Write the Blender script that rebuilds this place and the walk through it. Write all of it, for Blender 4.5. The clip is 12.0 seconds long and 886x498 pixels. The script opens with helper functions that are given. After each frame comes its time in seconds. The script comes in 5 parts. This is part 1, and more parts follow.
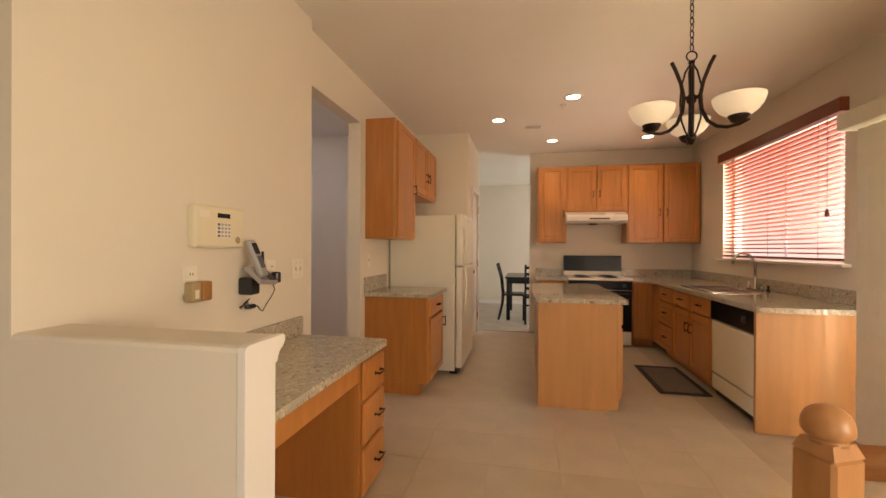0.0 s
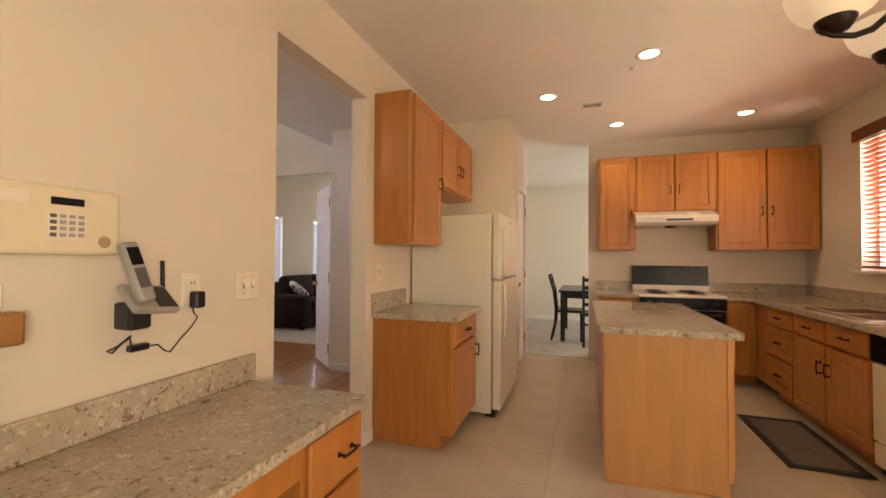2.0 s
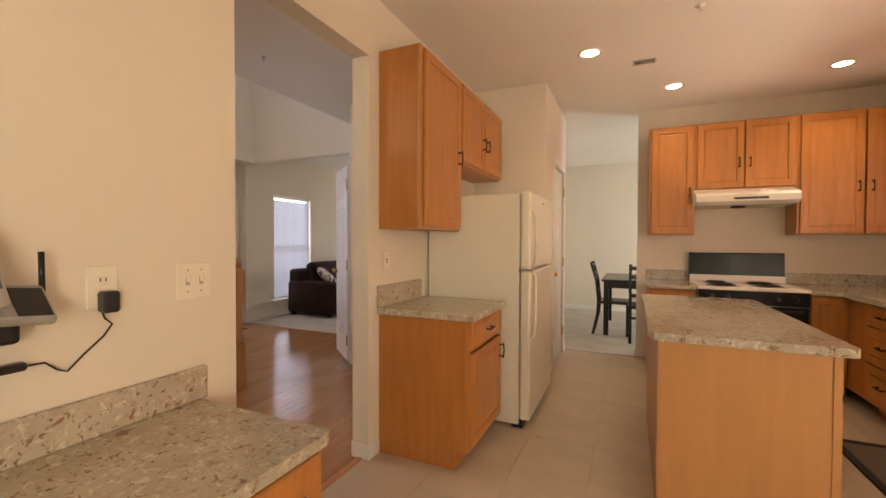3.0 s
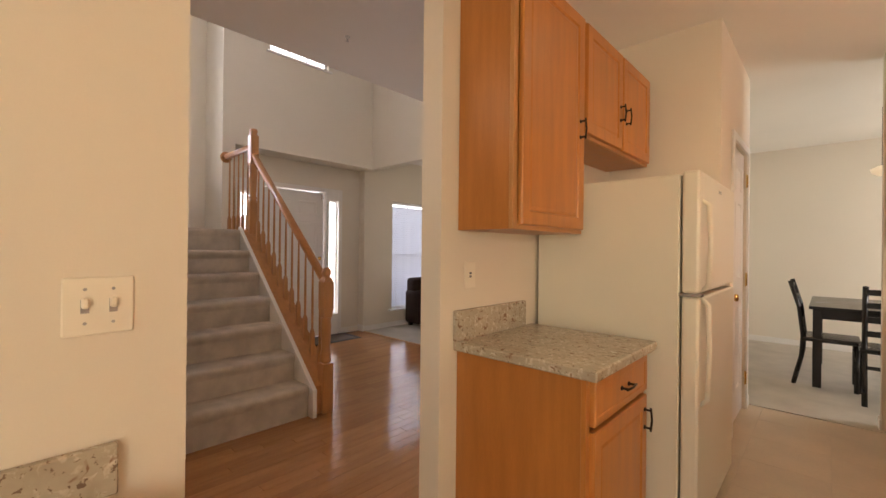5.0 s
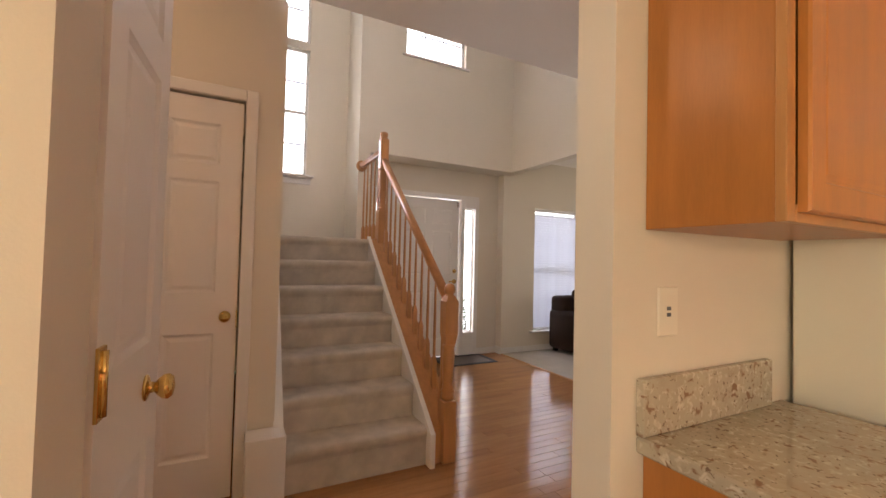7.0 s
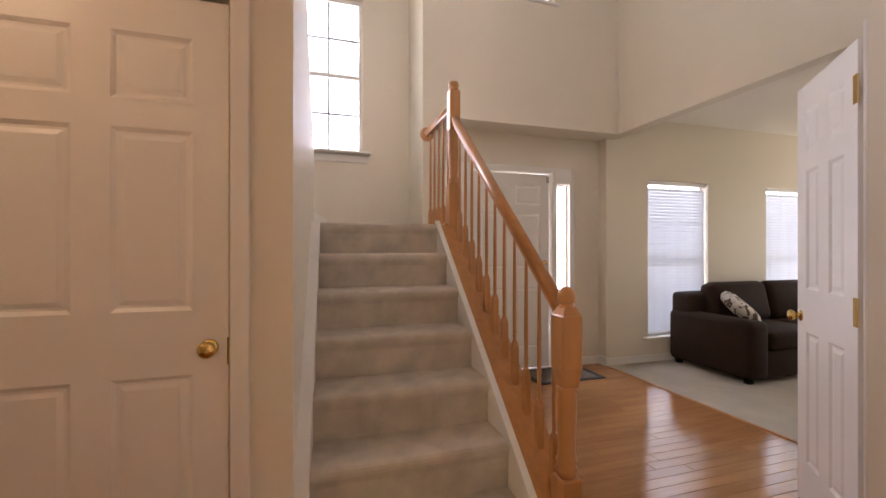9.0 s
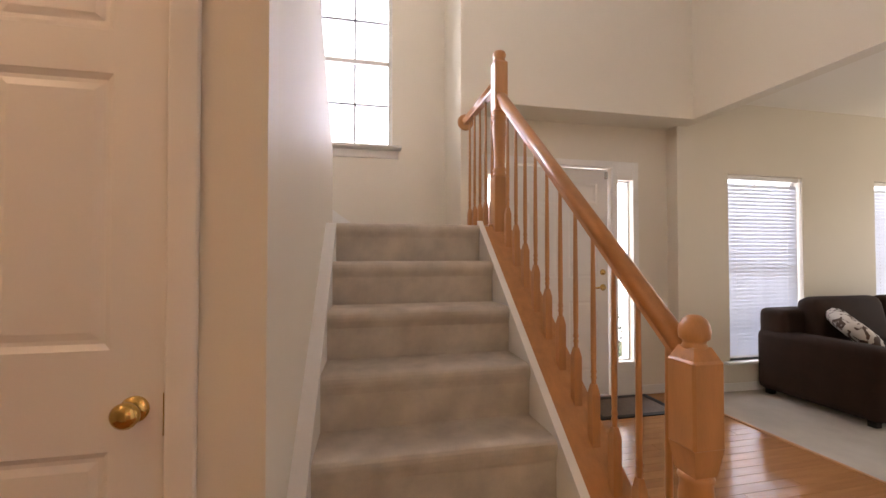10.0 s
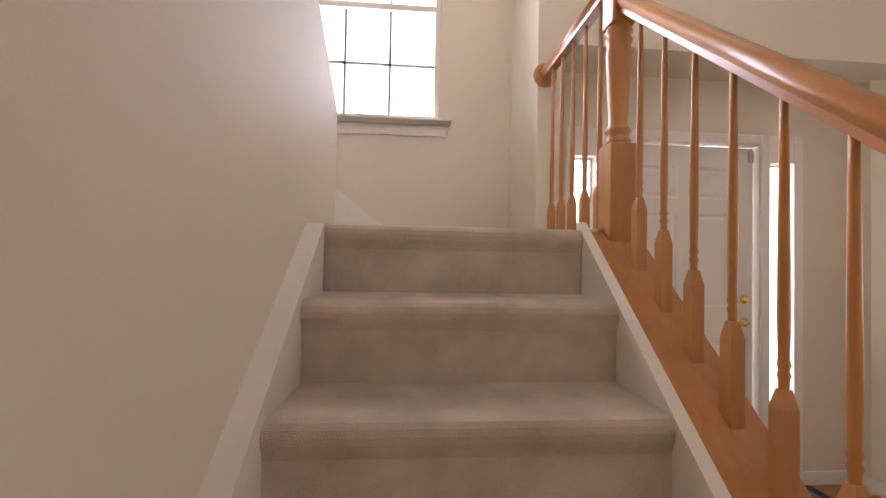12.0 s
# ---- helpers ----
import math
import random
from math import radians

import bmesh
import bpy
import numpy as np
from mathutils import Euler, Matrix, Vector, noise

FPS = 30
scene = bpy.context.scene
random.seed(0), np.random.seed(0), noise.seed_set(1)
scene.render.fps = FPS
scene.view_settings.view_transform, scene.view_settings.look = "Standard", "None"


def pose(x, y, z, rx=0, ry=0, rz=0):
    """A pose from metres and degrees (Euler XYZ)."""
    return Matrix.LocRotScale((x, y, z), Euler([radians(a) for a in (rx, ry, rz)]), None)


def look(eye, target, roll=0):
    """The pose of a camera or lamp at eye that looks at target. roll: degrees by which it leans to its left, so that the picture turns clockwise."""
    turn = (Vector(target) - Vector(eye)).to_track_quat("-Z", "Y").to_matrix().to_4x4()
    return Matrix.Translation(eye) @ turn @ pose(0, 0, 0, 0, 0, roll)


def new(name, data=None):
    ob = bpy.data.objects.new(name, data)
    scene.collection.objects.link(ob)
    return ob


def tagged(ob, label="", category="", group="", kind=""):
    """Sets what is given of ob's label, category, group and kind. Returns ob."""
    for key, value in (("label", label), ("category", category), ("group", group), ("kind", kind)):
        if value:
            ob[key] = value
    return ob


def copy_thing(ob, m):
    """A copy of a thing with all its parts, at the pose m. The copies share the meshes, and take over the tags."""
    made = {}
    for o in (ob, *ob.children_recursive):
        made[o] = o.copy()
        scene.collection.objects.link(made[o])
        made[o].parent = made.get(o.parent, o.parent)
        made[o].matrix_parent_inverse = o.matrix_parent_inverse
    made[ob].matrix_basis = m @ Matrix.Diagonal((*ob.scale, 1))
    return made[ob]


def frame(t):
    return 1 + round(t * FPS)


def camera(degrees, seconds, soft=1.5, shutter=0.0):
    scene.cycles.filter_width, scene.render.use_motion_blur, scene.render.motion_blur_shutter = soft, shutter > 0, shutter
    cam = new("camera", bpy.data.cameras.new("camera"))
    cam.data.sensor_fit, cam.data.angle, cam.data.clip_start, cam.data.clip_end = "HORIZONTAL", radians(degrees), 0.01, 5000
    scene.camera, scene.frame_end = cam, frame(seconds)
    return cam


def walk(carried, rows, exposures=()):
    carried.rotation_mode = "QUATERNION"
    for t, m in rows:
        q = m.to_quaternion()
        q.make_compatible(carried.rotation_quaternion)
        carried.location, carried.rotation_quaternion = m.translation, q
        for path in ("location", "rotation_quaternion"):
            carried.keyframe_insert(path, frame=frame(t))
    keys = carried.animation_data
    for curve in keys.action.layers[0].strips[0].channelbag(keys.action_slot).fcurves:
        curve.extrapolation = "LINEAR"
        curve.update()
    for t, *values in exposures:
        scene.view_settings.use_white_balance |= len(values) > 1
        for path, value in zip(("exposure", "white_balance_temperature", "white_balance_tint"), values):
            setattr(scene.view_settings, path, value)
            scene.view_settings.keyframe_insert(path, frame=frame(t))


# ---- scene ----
cam = camera(94.2, 12.0)
PATH = [
    (0, (0.04, 0.716, 1.278), (-0.354, 2.677, 1.274), 0.3),
    (0.5, (0.036, 0.935, 1.276), (-0.42, 2.882, 1.301), 0.4),
    (1, (0.024, 1.147, 1.275), (-0.49, 3.08, 1.322), 0.6),
    (1.5, (0.029, 1.366, 1.275), (-0.544, 3.281, 1.329), 0.4),
    (2, (0.027, 1.594, 1.274), (-0.615, 3.488, 1.312), 0.3),
    (2.5, (0.022, 1.82, 1.268), (-0.699, 3.685, 1.275), 0.2),
    (3, (0.017, 2.061, 1.284), (-0.806, 3.884, 1.248), 0.2),
    (3.2, (0.023, 2.141, 1.285), (-0.848, 3.941, 1.238), 0.1),
    (4.8, (-0.149, 2.775, 1.289), (-1.454, 4.29, 1.271), 0.1),
    (5, (-0.194, 2.829, 1.276), (-1.559, 4.291, 1.279), 0.6),
    (5.5, (-0.291, 2.989, 1.282), (-1.802, 4.299, 1.308), 1.1),
    (6, (-0.402, 3.12, 1.279), (-2.031, 4.278, 1.325), 1.4),
    (6.5, (-0.563, 3.226, 1.277), (-2.281, 4.248, 1.327), 1.6),
    (7, (-0.717, 3.31, 1.277), (-2.497, 4.22, 1.33), 1.4),
    (9, (-1.65, 3.623, 1.276), (-3.562, 4.209, 1.277), -0.0),
    (9.5, (-1.918, 3.683, 1.271), (-3.857, 4.173, 1.286), -0.1),
    (10, (-2.184, 3.732, 1.272), (-4.138, 4.155, 1.31), 0.0),
    (10.5, (-2.412, 3.795, 1.278), (-4.378, 4.161, 1.339), 0.1),
    (11, (-2.65, 3.84, 1.292), (-4.626, 4.138, 1.363), 0.2),
    (11.5, (-2.9, 3.861, 1.304), (-4.888, 4.075, 1.366), 0.7),
    (12, (-3.17, 3.892, 1.355), (-5.163, 4.051, 1.398), 1.1),
]
walk(cam, [(t, look(eye, target, roll)) for t, eye, target, roll in PATH],
     exposures=[(0, 0.95), (2.5, 1.16), (5.5, 1.22), (7.0, 1.4), (9.0, 1.48), (10.0, 1.62), (12.0, 1.6)])

# ---- world and lights ----
world = bpy.data.worlds.new("world")
scene.world = world
world.use_nodes = True
wn = world.node_tree.nodes
sky = wn.new("ShaderNodeTexSky")
sky.sky_type, sky.sun_disc = "NISHITA", False
sky.sun_elevation, sky.sun_rotation = radians(48), radians(20)
world.node_tree.links.new(sky.outputs[0], wn["Background"].inputs[0])
wn["Background"].inputs[1].default_value = 0.12
sun = new("sun", bpy.data.lights.new("sun", "SUN"))
sun.data.energy, sun.data.angle, sun.data.color = 3.0, radians(0.5), (1.0, 0.95, 0.88)
sun.matrix_world = look((3, 20, 22), (0, 0, 0))


def window_light(name, eye, target, w, h, watts, colour):
    ob = new(name, bpy.data.lights.new(name, "AREA"))
    ob.data.shape, ob.data.size, ob.data.size_y = "RECTANGLE", w, h
    ob.data.energy, ob.data.color = watts, colour
    ob.matrix_world = look(eye, target)
    return ob


DAY = (0.885, 0.86, 1.06)
window_light("daylight_kitchen_window", (3.5, 5.30, 3.35), (1.6, 5.30, 0.9), 2.4, 1.1, 70, (1.0, 0.80, 0.68))
window_light("daylight_kitchen_ground", (3.3, 5.30, 0.55), (1.2, 5.30, 2.5), 2.4, 0.9, 150, (1.0, 0.79, 0.60))
window_light("daylight_sliding_door", (2.85, 2.45, 0.95), (0, 1.35, 1.5), 1.2, 2.0, 112, (1.0, 0.82, 0.60))
window_light("daylight_family_side", (2.75, -0.1, 1.35), (-1.2, 2.2, 1.5), 1.6, 1.6, 56, (1.0, 0.80, 0.58))
# Fill from an unseen southern opening, added to light the kitchen from behind.
window_light("daylight_family_window", (0.0, -3.3, 1.5), (0.0, 0, 1.4), 3.0, 1.7, 4, (1.0, 0.80, 0.62))
window_light("daylight_landing_window", (-6.35, 3.5, 3.3), (-4, 3.5, 3.0), 1.5, 3.2, 50, DAY).data.spread = radians(105)
window_light("daylight_foyer_window", (-5.80, 5.47, 4.15), (-4, 5.47, 3.75), 1.4, 1.2, 17, DAY)
window_light("daylight_living_window_a", (-6.0, 7.65, 1.2), (-3, 7.65, 1.1), 1.3, 2.1, 15, DAY)
window_light("daylight_living_window_b", (-6.0, 9.48, 1.2), (-3, 9.48, 1.1), 1.3, 2.1, 15, DAY)
window_light("daylight_sidelight", (-6.1, 6.10, 1.1), (-3, 6.10, 1.0), 0.35, 2.0, 14, DAY)
window_light("daylight_sidelight_b", (-6.1, 4.9, 1.1), (-3, 4.9, 1.0), 0.35, 2.0, 14, DAY)
window_light("daylight_dining_window", (2.75, 8.8, 1.4), (0, 8.8, 1.2), 1.6, 1.4, 32, (0.90, 0.92, 0.90))
# Lamp in an unseen far opening, added to brighten the living room.
window_light("daylight_living_end", (-4.2, 11.56, 1.3), (-4.2, 9, 1.2), 1.5, 1.7, 13, (1.0, 0.90, 0.86))

# ---- materials ----


def material(name, colour, rough=0.5, metal=0.0, vary=0.06, scale=6.0, fine=120.0, bump=0.05, stretch=(1, 1, 1), spec=0.5, dark=None, random_vary=0.0):
    m = bpy.data.materials.new(name)
    m.use_nodes = True
    nt = m.node_tree
    n, l = nt.nodes, nt.links
    b = n["Principled BSDF"]
    co = n.new("ShaderNodeTexCoord")
    mp = n.new("ShaderNodeMapping")
    mp.inputs["Scale"].default_value = stretch
    l.new(co.outputs["Object"], mp.inputs[0])
    big = n.new("ShaderNodeTexNoise")
    big.inputs["Scale"].default_value, big.inputs["Detail"].default_value = scale, 4
    small = n.new("ShaderNodeTexNoise")
    small.inputs["Scale"].default_value, small.inputs["Detail"].default_value = fine, 3
    l.new(mp.outputs[0], big.inputs[0])
    l.new(mp.outputs[0], small.inputs[0])
    mix = n.new("ShaderNodeMix")
    mix.data_type = "RGBA"
    c = Vector(colour)
    d = Vector(dark) if dark else c * (1 - 2.5 * vary)
    mix.inputs[6].default_value, mix.inputs[7].default_value = (*d, 1), (*(c * (1 + vary)), 1)
    add = n.new("ShaderNodeMath")
    add.operation = "MULTIPLY_ADD"
    l.new(small.outputs[0], add.inputs[0])
    add.inputs[1].default_value = 0.5
    half = n.new("ShaderNodeMath")
    half.operation = "MULTIPLY_ADD"
    l.new(big.outputs[0], half.inputs[0])
    half.inputs[1].default_value, half.inputs[2].default_value = 1.4, -0.45
    l.new(half.outputs[0], add.inputs[2])
    l.new(add.outputs[0], mix.inputs[0])
    out = mix.outputs[2]
    if random_vary:
        info = n.new("ShaderNodeObjectInfo")
        geo = n.new("ShaderNodeNewGeometry")
        both = n.new("ShaderNodeMath")
        both.operation = "ADD"
        l.new(info.outputs["Random"], both.inputs[0])
        l.new(geo.outputs["Random Per Island"], both.inputs[1])
        fr = n.new("ShaderNodeMath")
        fr.operation = "FRACT"
        l.new(both.outputs[0], fr.inputs[0])
        mr = n.new("ShaderNodeMapRange")
        mr.inputs[3].default_value, mr.inputs[4].default_value = 1 - random_vary, 1 + random_vary
        l.new(fr.outputs[0], mr.inputs[0])
        hs = n.new("ShaderNodeHueSaturation")
        l.new(mr.outputs[0], hs.inputs["Value"])
        l.new(out, hs.inputs["Color"])
        out = hs.outputs[0]
    l.new(out, b.inputs["Base Color"])
    rr = n.new("ShaderNodeMapRange")
    rr.inputs[3].default_value, rr.inputs[4].default_value = max(rough - 0.08, 0.02), min(rough + 0.08, 1)
    l.new(big.outputs[0], rr.inputs[0])
    l.new(rr.outputs[0], b.inputs["Roughness"])
    b.inputs["Metallic"].default_value = metal
    b.inputs["Specular IOR Level"].default_value = spec
    if bump:
        bp = n.new("ShaderNodeBump")
        bp.inputs["Strength"].default_value, bp.inputs["Distance"].default_value = bump, 0.004
        l.new(small.outputs[0], bp.inputs["Height"])
        l.new(bp.outputs[0], b.inputs["Normal"])
    return m


def granite(name):
    m = material(name, (0.49, 0.43, 0.33), 0.07, 0, 0.08, 9, 60, 0.0)
    n, l = m.node_tree.nodes, m.node_tree.links
    b = n["Principled BSDF"]
    co = n.new("ShaderNodeTexCoord")
    base = b.inputs["Base Color"].links[0].from_socket
    for sc, lo, hi, col in ((55, 0.55, 0.70, (0.64, 0.585, 0.48, 1)), (12, 0.54, 0.74, (0.42, 0.355, 0.265, 1)), (34, 0.615, 0.69, (0.27, 0.17, 0.11, 1)), (80, 0.63, 0.70, (0.20, 0.14, 0.10, 1))):
        t = n.new("ShaderNodeTexNoise")
        t.inputs["Scale"].default_value, t.inputs["Detail"].default_value = sc, 2
        t.inputs["Distortion"].default_value = 0.6
        mp = n.new("ShaderNodeMapping")
        mp.inputs["Location"].default_value = (sc, sc * 0.7, 3)
        l.new(co.outputs["Object"], mp.inputs[0])
        l.new(mp.outputs[0], t.inputs[0])
        r = n.new("ShaderNodeMapRange")
        r.inputs[1].default_value, r.inputs[2].default_value = lo, hi
        l.new(t.outputs[0], r.inputs[0])
        mx = n.new("ShaderNodeMix")
        mx.data_type = "RGBA"
        mx.inputs[7].default_value = col
        l.new(r.outputs[0], mx.inputs[0])
        l.new(base, mx.inputs[6])
        base = mx.outputs[2]
    l.new(base, b.inputs["Base Color"])
    return m


def glow(name, colour, strength, base=(0.9, 0.85, 0.75)):
    m = bpy.data.materials.new(name)
    m.use_nodes = True
    b = m.node_tree.nodes["Principled BSDF"]
    b.inputs["Base Color"].default_value = (*base, 1)
    b.inputs["Emission Color"].default_value = (*colour, 1)
    b.inputs["Emission Strength"].default_value = strength
    b.inputs["Roughness"].default_value = 0.4
    return m


def thin(name, colour, share):
    """A thin sheet that lets part of the light through it."""
    m = material(name, colour, 0.45, 0, 0.05, 8, 60, 0.0)
    n, l = m.node_tree.nodes, m.node_tree.links
    t = n.new("ShaderNodeBsdfTranslucent")
    t.inputs[0].default_value = (*colour, 1)
    mx = n.new("ShaderNodeMixShader")
    mx.inputs[0].default_value = share
    l.new(n["Principled BSDF"].outputs[0], mx.inputs[1])
    l.new(t.outputs[0], mx.inputs[2])
    l.new(mx.outputs[0], n["Material Output"].inputs[0])
    return m


def glass_material():
    m = bpy.data.materials.new("window_glass")
    m.use_nodes = True
    n, l = m.node_tree.nodes, m.node_tree.links
    g = n.new("ShaderNodeBsdfGlossy")
    g.inputs["Roughness"].default_value = 0.02
    t = n.new("ShaderNodeBsdfTransparent")
    mx = n.new("ShaderNodeMixShader")
    mx.inputs[0].default_value = 0.05
    l.new(t.outputs[0], mx.inputs[1])
    l.new(g.outputs[0], mx.inputs[2])
    l.new(mx.outputs[0], n["Material Output"].inputs[0])
    return m


PAINT = material("wall_paint", (0.745, 0.68, 0.57), 0.6, 0, 0.02, 1.3, 220, 0.06, spec=0.3)
CEILING = material("ceiling_paint", (0.83, 0.785, 0.71), 0.8, 0, 0.02, 1.5, 260, 0.1, spec=0.2)
TRIM = material("white_trim_paint", (0.80, 0.77, 0.72), 0.35, 0, 0.015, 3, 150, 0.02)
DOORP = material("white_door_paint", (0.80, 0.77, 0.73), 0.32, 0, 0.015, 3, 150, 0.03)
OAK = material("honey_maple", (0.53, 0.215, 0.052), 0.32, 0, 0.10, 2.5, 30, 0.03, (9, 9, 1.0))
OAKD = material("honey_maple_frame", (0.48, 0.19, 0.046), 0.32, 0, 0.10, 2.5, 30, 0.03, (9, 9, 1.0))
OAKL = material("pale_maple_panel", (0.55, 0.27, 0.095), 0.35, 0, 0.09, 1.5, 26, 0.02, (9, 9, 0.8))
RAILW = material("oak_rail", (0.48, 0.215, 0.075), 0.32, 0, 0.10, 3, 30, 0.02, (1.2, 9, 9))
NEWELW = material("oak_newel", (0.52, 0.245, 0.088), 0.36, 0, 0.10, 3, 30, 0.02, (9, 9, 1.0))
GRANITE = granite("speckled_granite")
FRIDGE = material("cream_enamel", (0.78, 0.73, 0.60), 0.33, 0, 0.01, 3, 300, 0.0)
WHITE = material("white_enamel", (0.80, 0.76, 0.68), 0.25, 0, 0.015, 3, 100, 0.0)
PLASTIC = material("cream_plastic", (0.76, 0.69, 0.50), 0.4, 0, 0.02, 5, 200, 0.02)
PLATE = material("ivory_plate", (0.80, 0.74, 0.62), 0.35, 0, 0.01, 5, 100, 0.0)
BLACK = material("black_plastic", (0.012, 0.012, 0.013), 0.3, 0, 0.1, 5, 100, 0.01)
BLACKG = material("black_glass", (0.008, 0.008, 0.009), 0.24, 0, 0.05, 5, 100, 0.0, spec=0.22)
SILVER = material("silver_plastic", (0.42, 0.41, 0.40), 0.35, 0.5, 0.05, 8, 100, 0.01)
STEEL = material("brushed_steel", (0.55, 0.53, 0.50), 0.25, 1, 0.04, 8, 150, 0.02)
BRONZE = material("dark_bronze", (0.035, 0.022, 0.016), 0.35, 0.7, 0.2, 10, 90, 0.03)
BRASS = material("polished_brass", (0.72, 0.50, 0.18), 0.16, 1, 0.06, 10, 90, 0.01)
CARPET = material("beige_carpet", (0.66, 0.575, 0.475), 0.95, 0, 0.13, 9, 420, 0.9, spec=0.1)
CARPETL = material("pale_carpet", (0.55, 0.50, 0.43), 0.95, 0, 0.08, 4, 400, 0.8, spec=0.1)
VINYL = material("beige_stone_tile", (0.55, 0.445, 0.325), 0.36, 0, 0.07, 3.5, 45, 0.03, random_vary=0.015)
GROUT = material("tile_grout", (0.47, 0.375, 0.27), 0.45, 0, 0.08, 8, 200, 0.1)
PLANK = material("oak_floor_strip", (0.43, 0.205, 0.080), 0.13, 0, 0.12, 2, 22, 0.02, (10, 1.0, 10), random_vary=0.10)
SUBFLOOR = material("dark_joint", (0.16, 0.07, 0.03), 0.6, 0, 0.1, 8, 60, 0.0)
SOFA = material("dark_brown_velour", (0.034, 0.018, 0.012), 0.85, 0, 0.2, 6, 220, 0.3, spec=0.25)
CUSHION = material("patterned_cushion", (0.66, 0.62, 0.58), 0.9, 0, 0.05, 16, 200, 0.2)
cn, cl = CUSHION.node_tree.nodes, CUSHION.node_tree.links
leafy = cn.new("ShaderNodeTexNoise")
leafy.inputs["Scale"].default_value, leafy.inputs["Detail"].default_value, leafy.inputs["Distortion"].default_value = 13, 1, 1.2
cl.new(cn["Texture Coordinate"].outputs["Object"], leafy.inputs[0])
step = cn.new("ShaderNodeMapRange")
step.inputs[1].default_value, step.inputs[2].default_value = 0.50, 0.55
cl.new(leafy.outputs[0], step.inputs[0])
print_mix = cn.new("ShaderNodeMix")
print_mix.data_type = "RGBA"
print_mix.inputs[7].default_value = (0.10, 0.065, 0.05, 1)
cl.new(step.outputs[0], print_mix.inputs[0])
cl.new(cn["Principled BSDF"].inputs["Base Color"].links[0].from_socket, print_mix.inputs[6])
cl.new(print_mix.outputs[2], cn["Principled BSDF"].inputs["Base Color"])
ESPRESSO = material("espresso_wood", (0.010, 0.007, 0.007), 0.25, 0, 0.2, 6, 60, 0.02)
RUBBER = material("black_mat_border", (0.015, 0.014, 0.013), 0.75, 0, 0.1, 8, 200, 0.2)
MATWEAVE = material("grey_brown_weave", (0.16, 0.125, 0.10), 0.9, 0, 0.15, 40, 300, 0.4)
BLINDR = thin("red_brown_slat", (0.40, 0.085, 0.042), 0.20)
VALANCE = material("red_brown_valance", (0.22, 0.06, 0.025), 0.35, 0, 0.12, 4, 40, 0.02)
BLINDW = thin("white_slat", (0.77, 0.79, 0.84), 0.16)
# White bars coloured grey: their backlit shade is put into the paint.
BAR_SHADE = material("shaded_glazing_bar", (0.36, 0.36, 0.40), 0.4, 0, 0.03, 6, 90, 0.0)
VANE = thin("cream_vane", (0.76, 0.71, 0.58), 0.25)
BOWL = glow("frosted_bowl", (1.0, 0.74, 0.46), 0.18, (0.82, 0.74, 0.60))
BULB = glow("lit_bulb", (1.0, 0.78, 0.50), 9.0)
AMBER = material("amber_shade", (0.36, 0.17, 0.05), 0.3, 0, 0.1, 12, 60, 0.0)
TAN = material("tan_plastic", (0.42, 0.31, 0.16), 0.4, 0, 0.05, 12, 60, 0.0)
GLASS = glass_material()
SKYGLOW = glow("bright_sky_backdrop", (0.96, 0.96, 1.0), 1.1, (0.8, 0.8, 0.8))
# Emission here stands in for sunshine on the wall outside.
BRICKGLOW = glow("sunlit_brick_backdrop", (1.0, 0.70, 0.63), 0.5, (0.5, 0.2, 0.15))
LAWN = material("dry_lawn", (0.10, 0.11, 0.05), 0.95, 0, 0.2, 0.6, 30, 0.3)
BRICKW = material("sunlit_brick", (0.42, 0.17, 0.11), 0.85, 0, 0.15, 6, 60, 0.2)
BARK = material("shrub_bark", (0.09, 0.06, 0.04), 0.9, 0, 0.2, 20, 120, 0.2)
LEAF = material("evergreen_leaf", (0.045, 0.065, 0.03), 0.6, 0, 0.25, 14, 120, 0.0)
INK = material("grey_print", (0.10, 0.10, 0.11), 0.5, 0, 0.05, 8, 100, 0.0)

# ---- building helpers ----


def box(bm, x0, x1, y0, y1, z0, z1, bevel=0.0, seg=1):
    r = bmesh.ops.create_cube(bm, size=1, matrix=Matrix.Translation(((x0 + x1) / 2, (y0 + y1) / 2, (z0 + z1) / 2)) @ Matrix.Diagonal((abs(x1 - x0), abs(y1 - y0), abs(z1 - z0), 1)))
    if bevel:
        es = list({e for v in r["verts"] for e in v.link_edges})
        bmesh.ops.bevel(bm, geom=es, offset=bevel, segments=seg, affect="EDGES", profile=0.5)
    return bm


def lathe(bm, profile, m=None, seg=16, smooth=True):
    """profile: (radius, height) from one end to the other, turned round z."""
    m = m or Matrix()
    rings = []
    for r, z in profile:
        rings.append([bm.verts.new(m @ Vector((r * math.cos(2 * math.pi * k / seg), r * math.sin(2 * math.pi * k / seg), z))) for k in range(seg)])
    for a, b in zip(rings, rings[1:]):
        for k in range(seg):
            f = bm.faces.new((a[k], a[(k + 1) % seg], b[(k + 1) % seg], b[k]))
            f.smooth = smooth
    bm.faces.new(rings[0][::-1])
    bm.faces.new(rings[-1])
    return bm


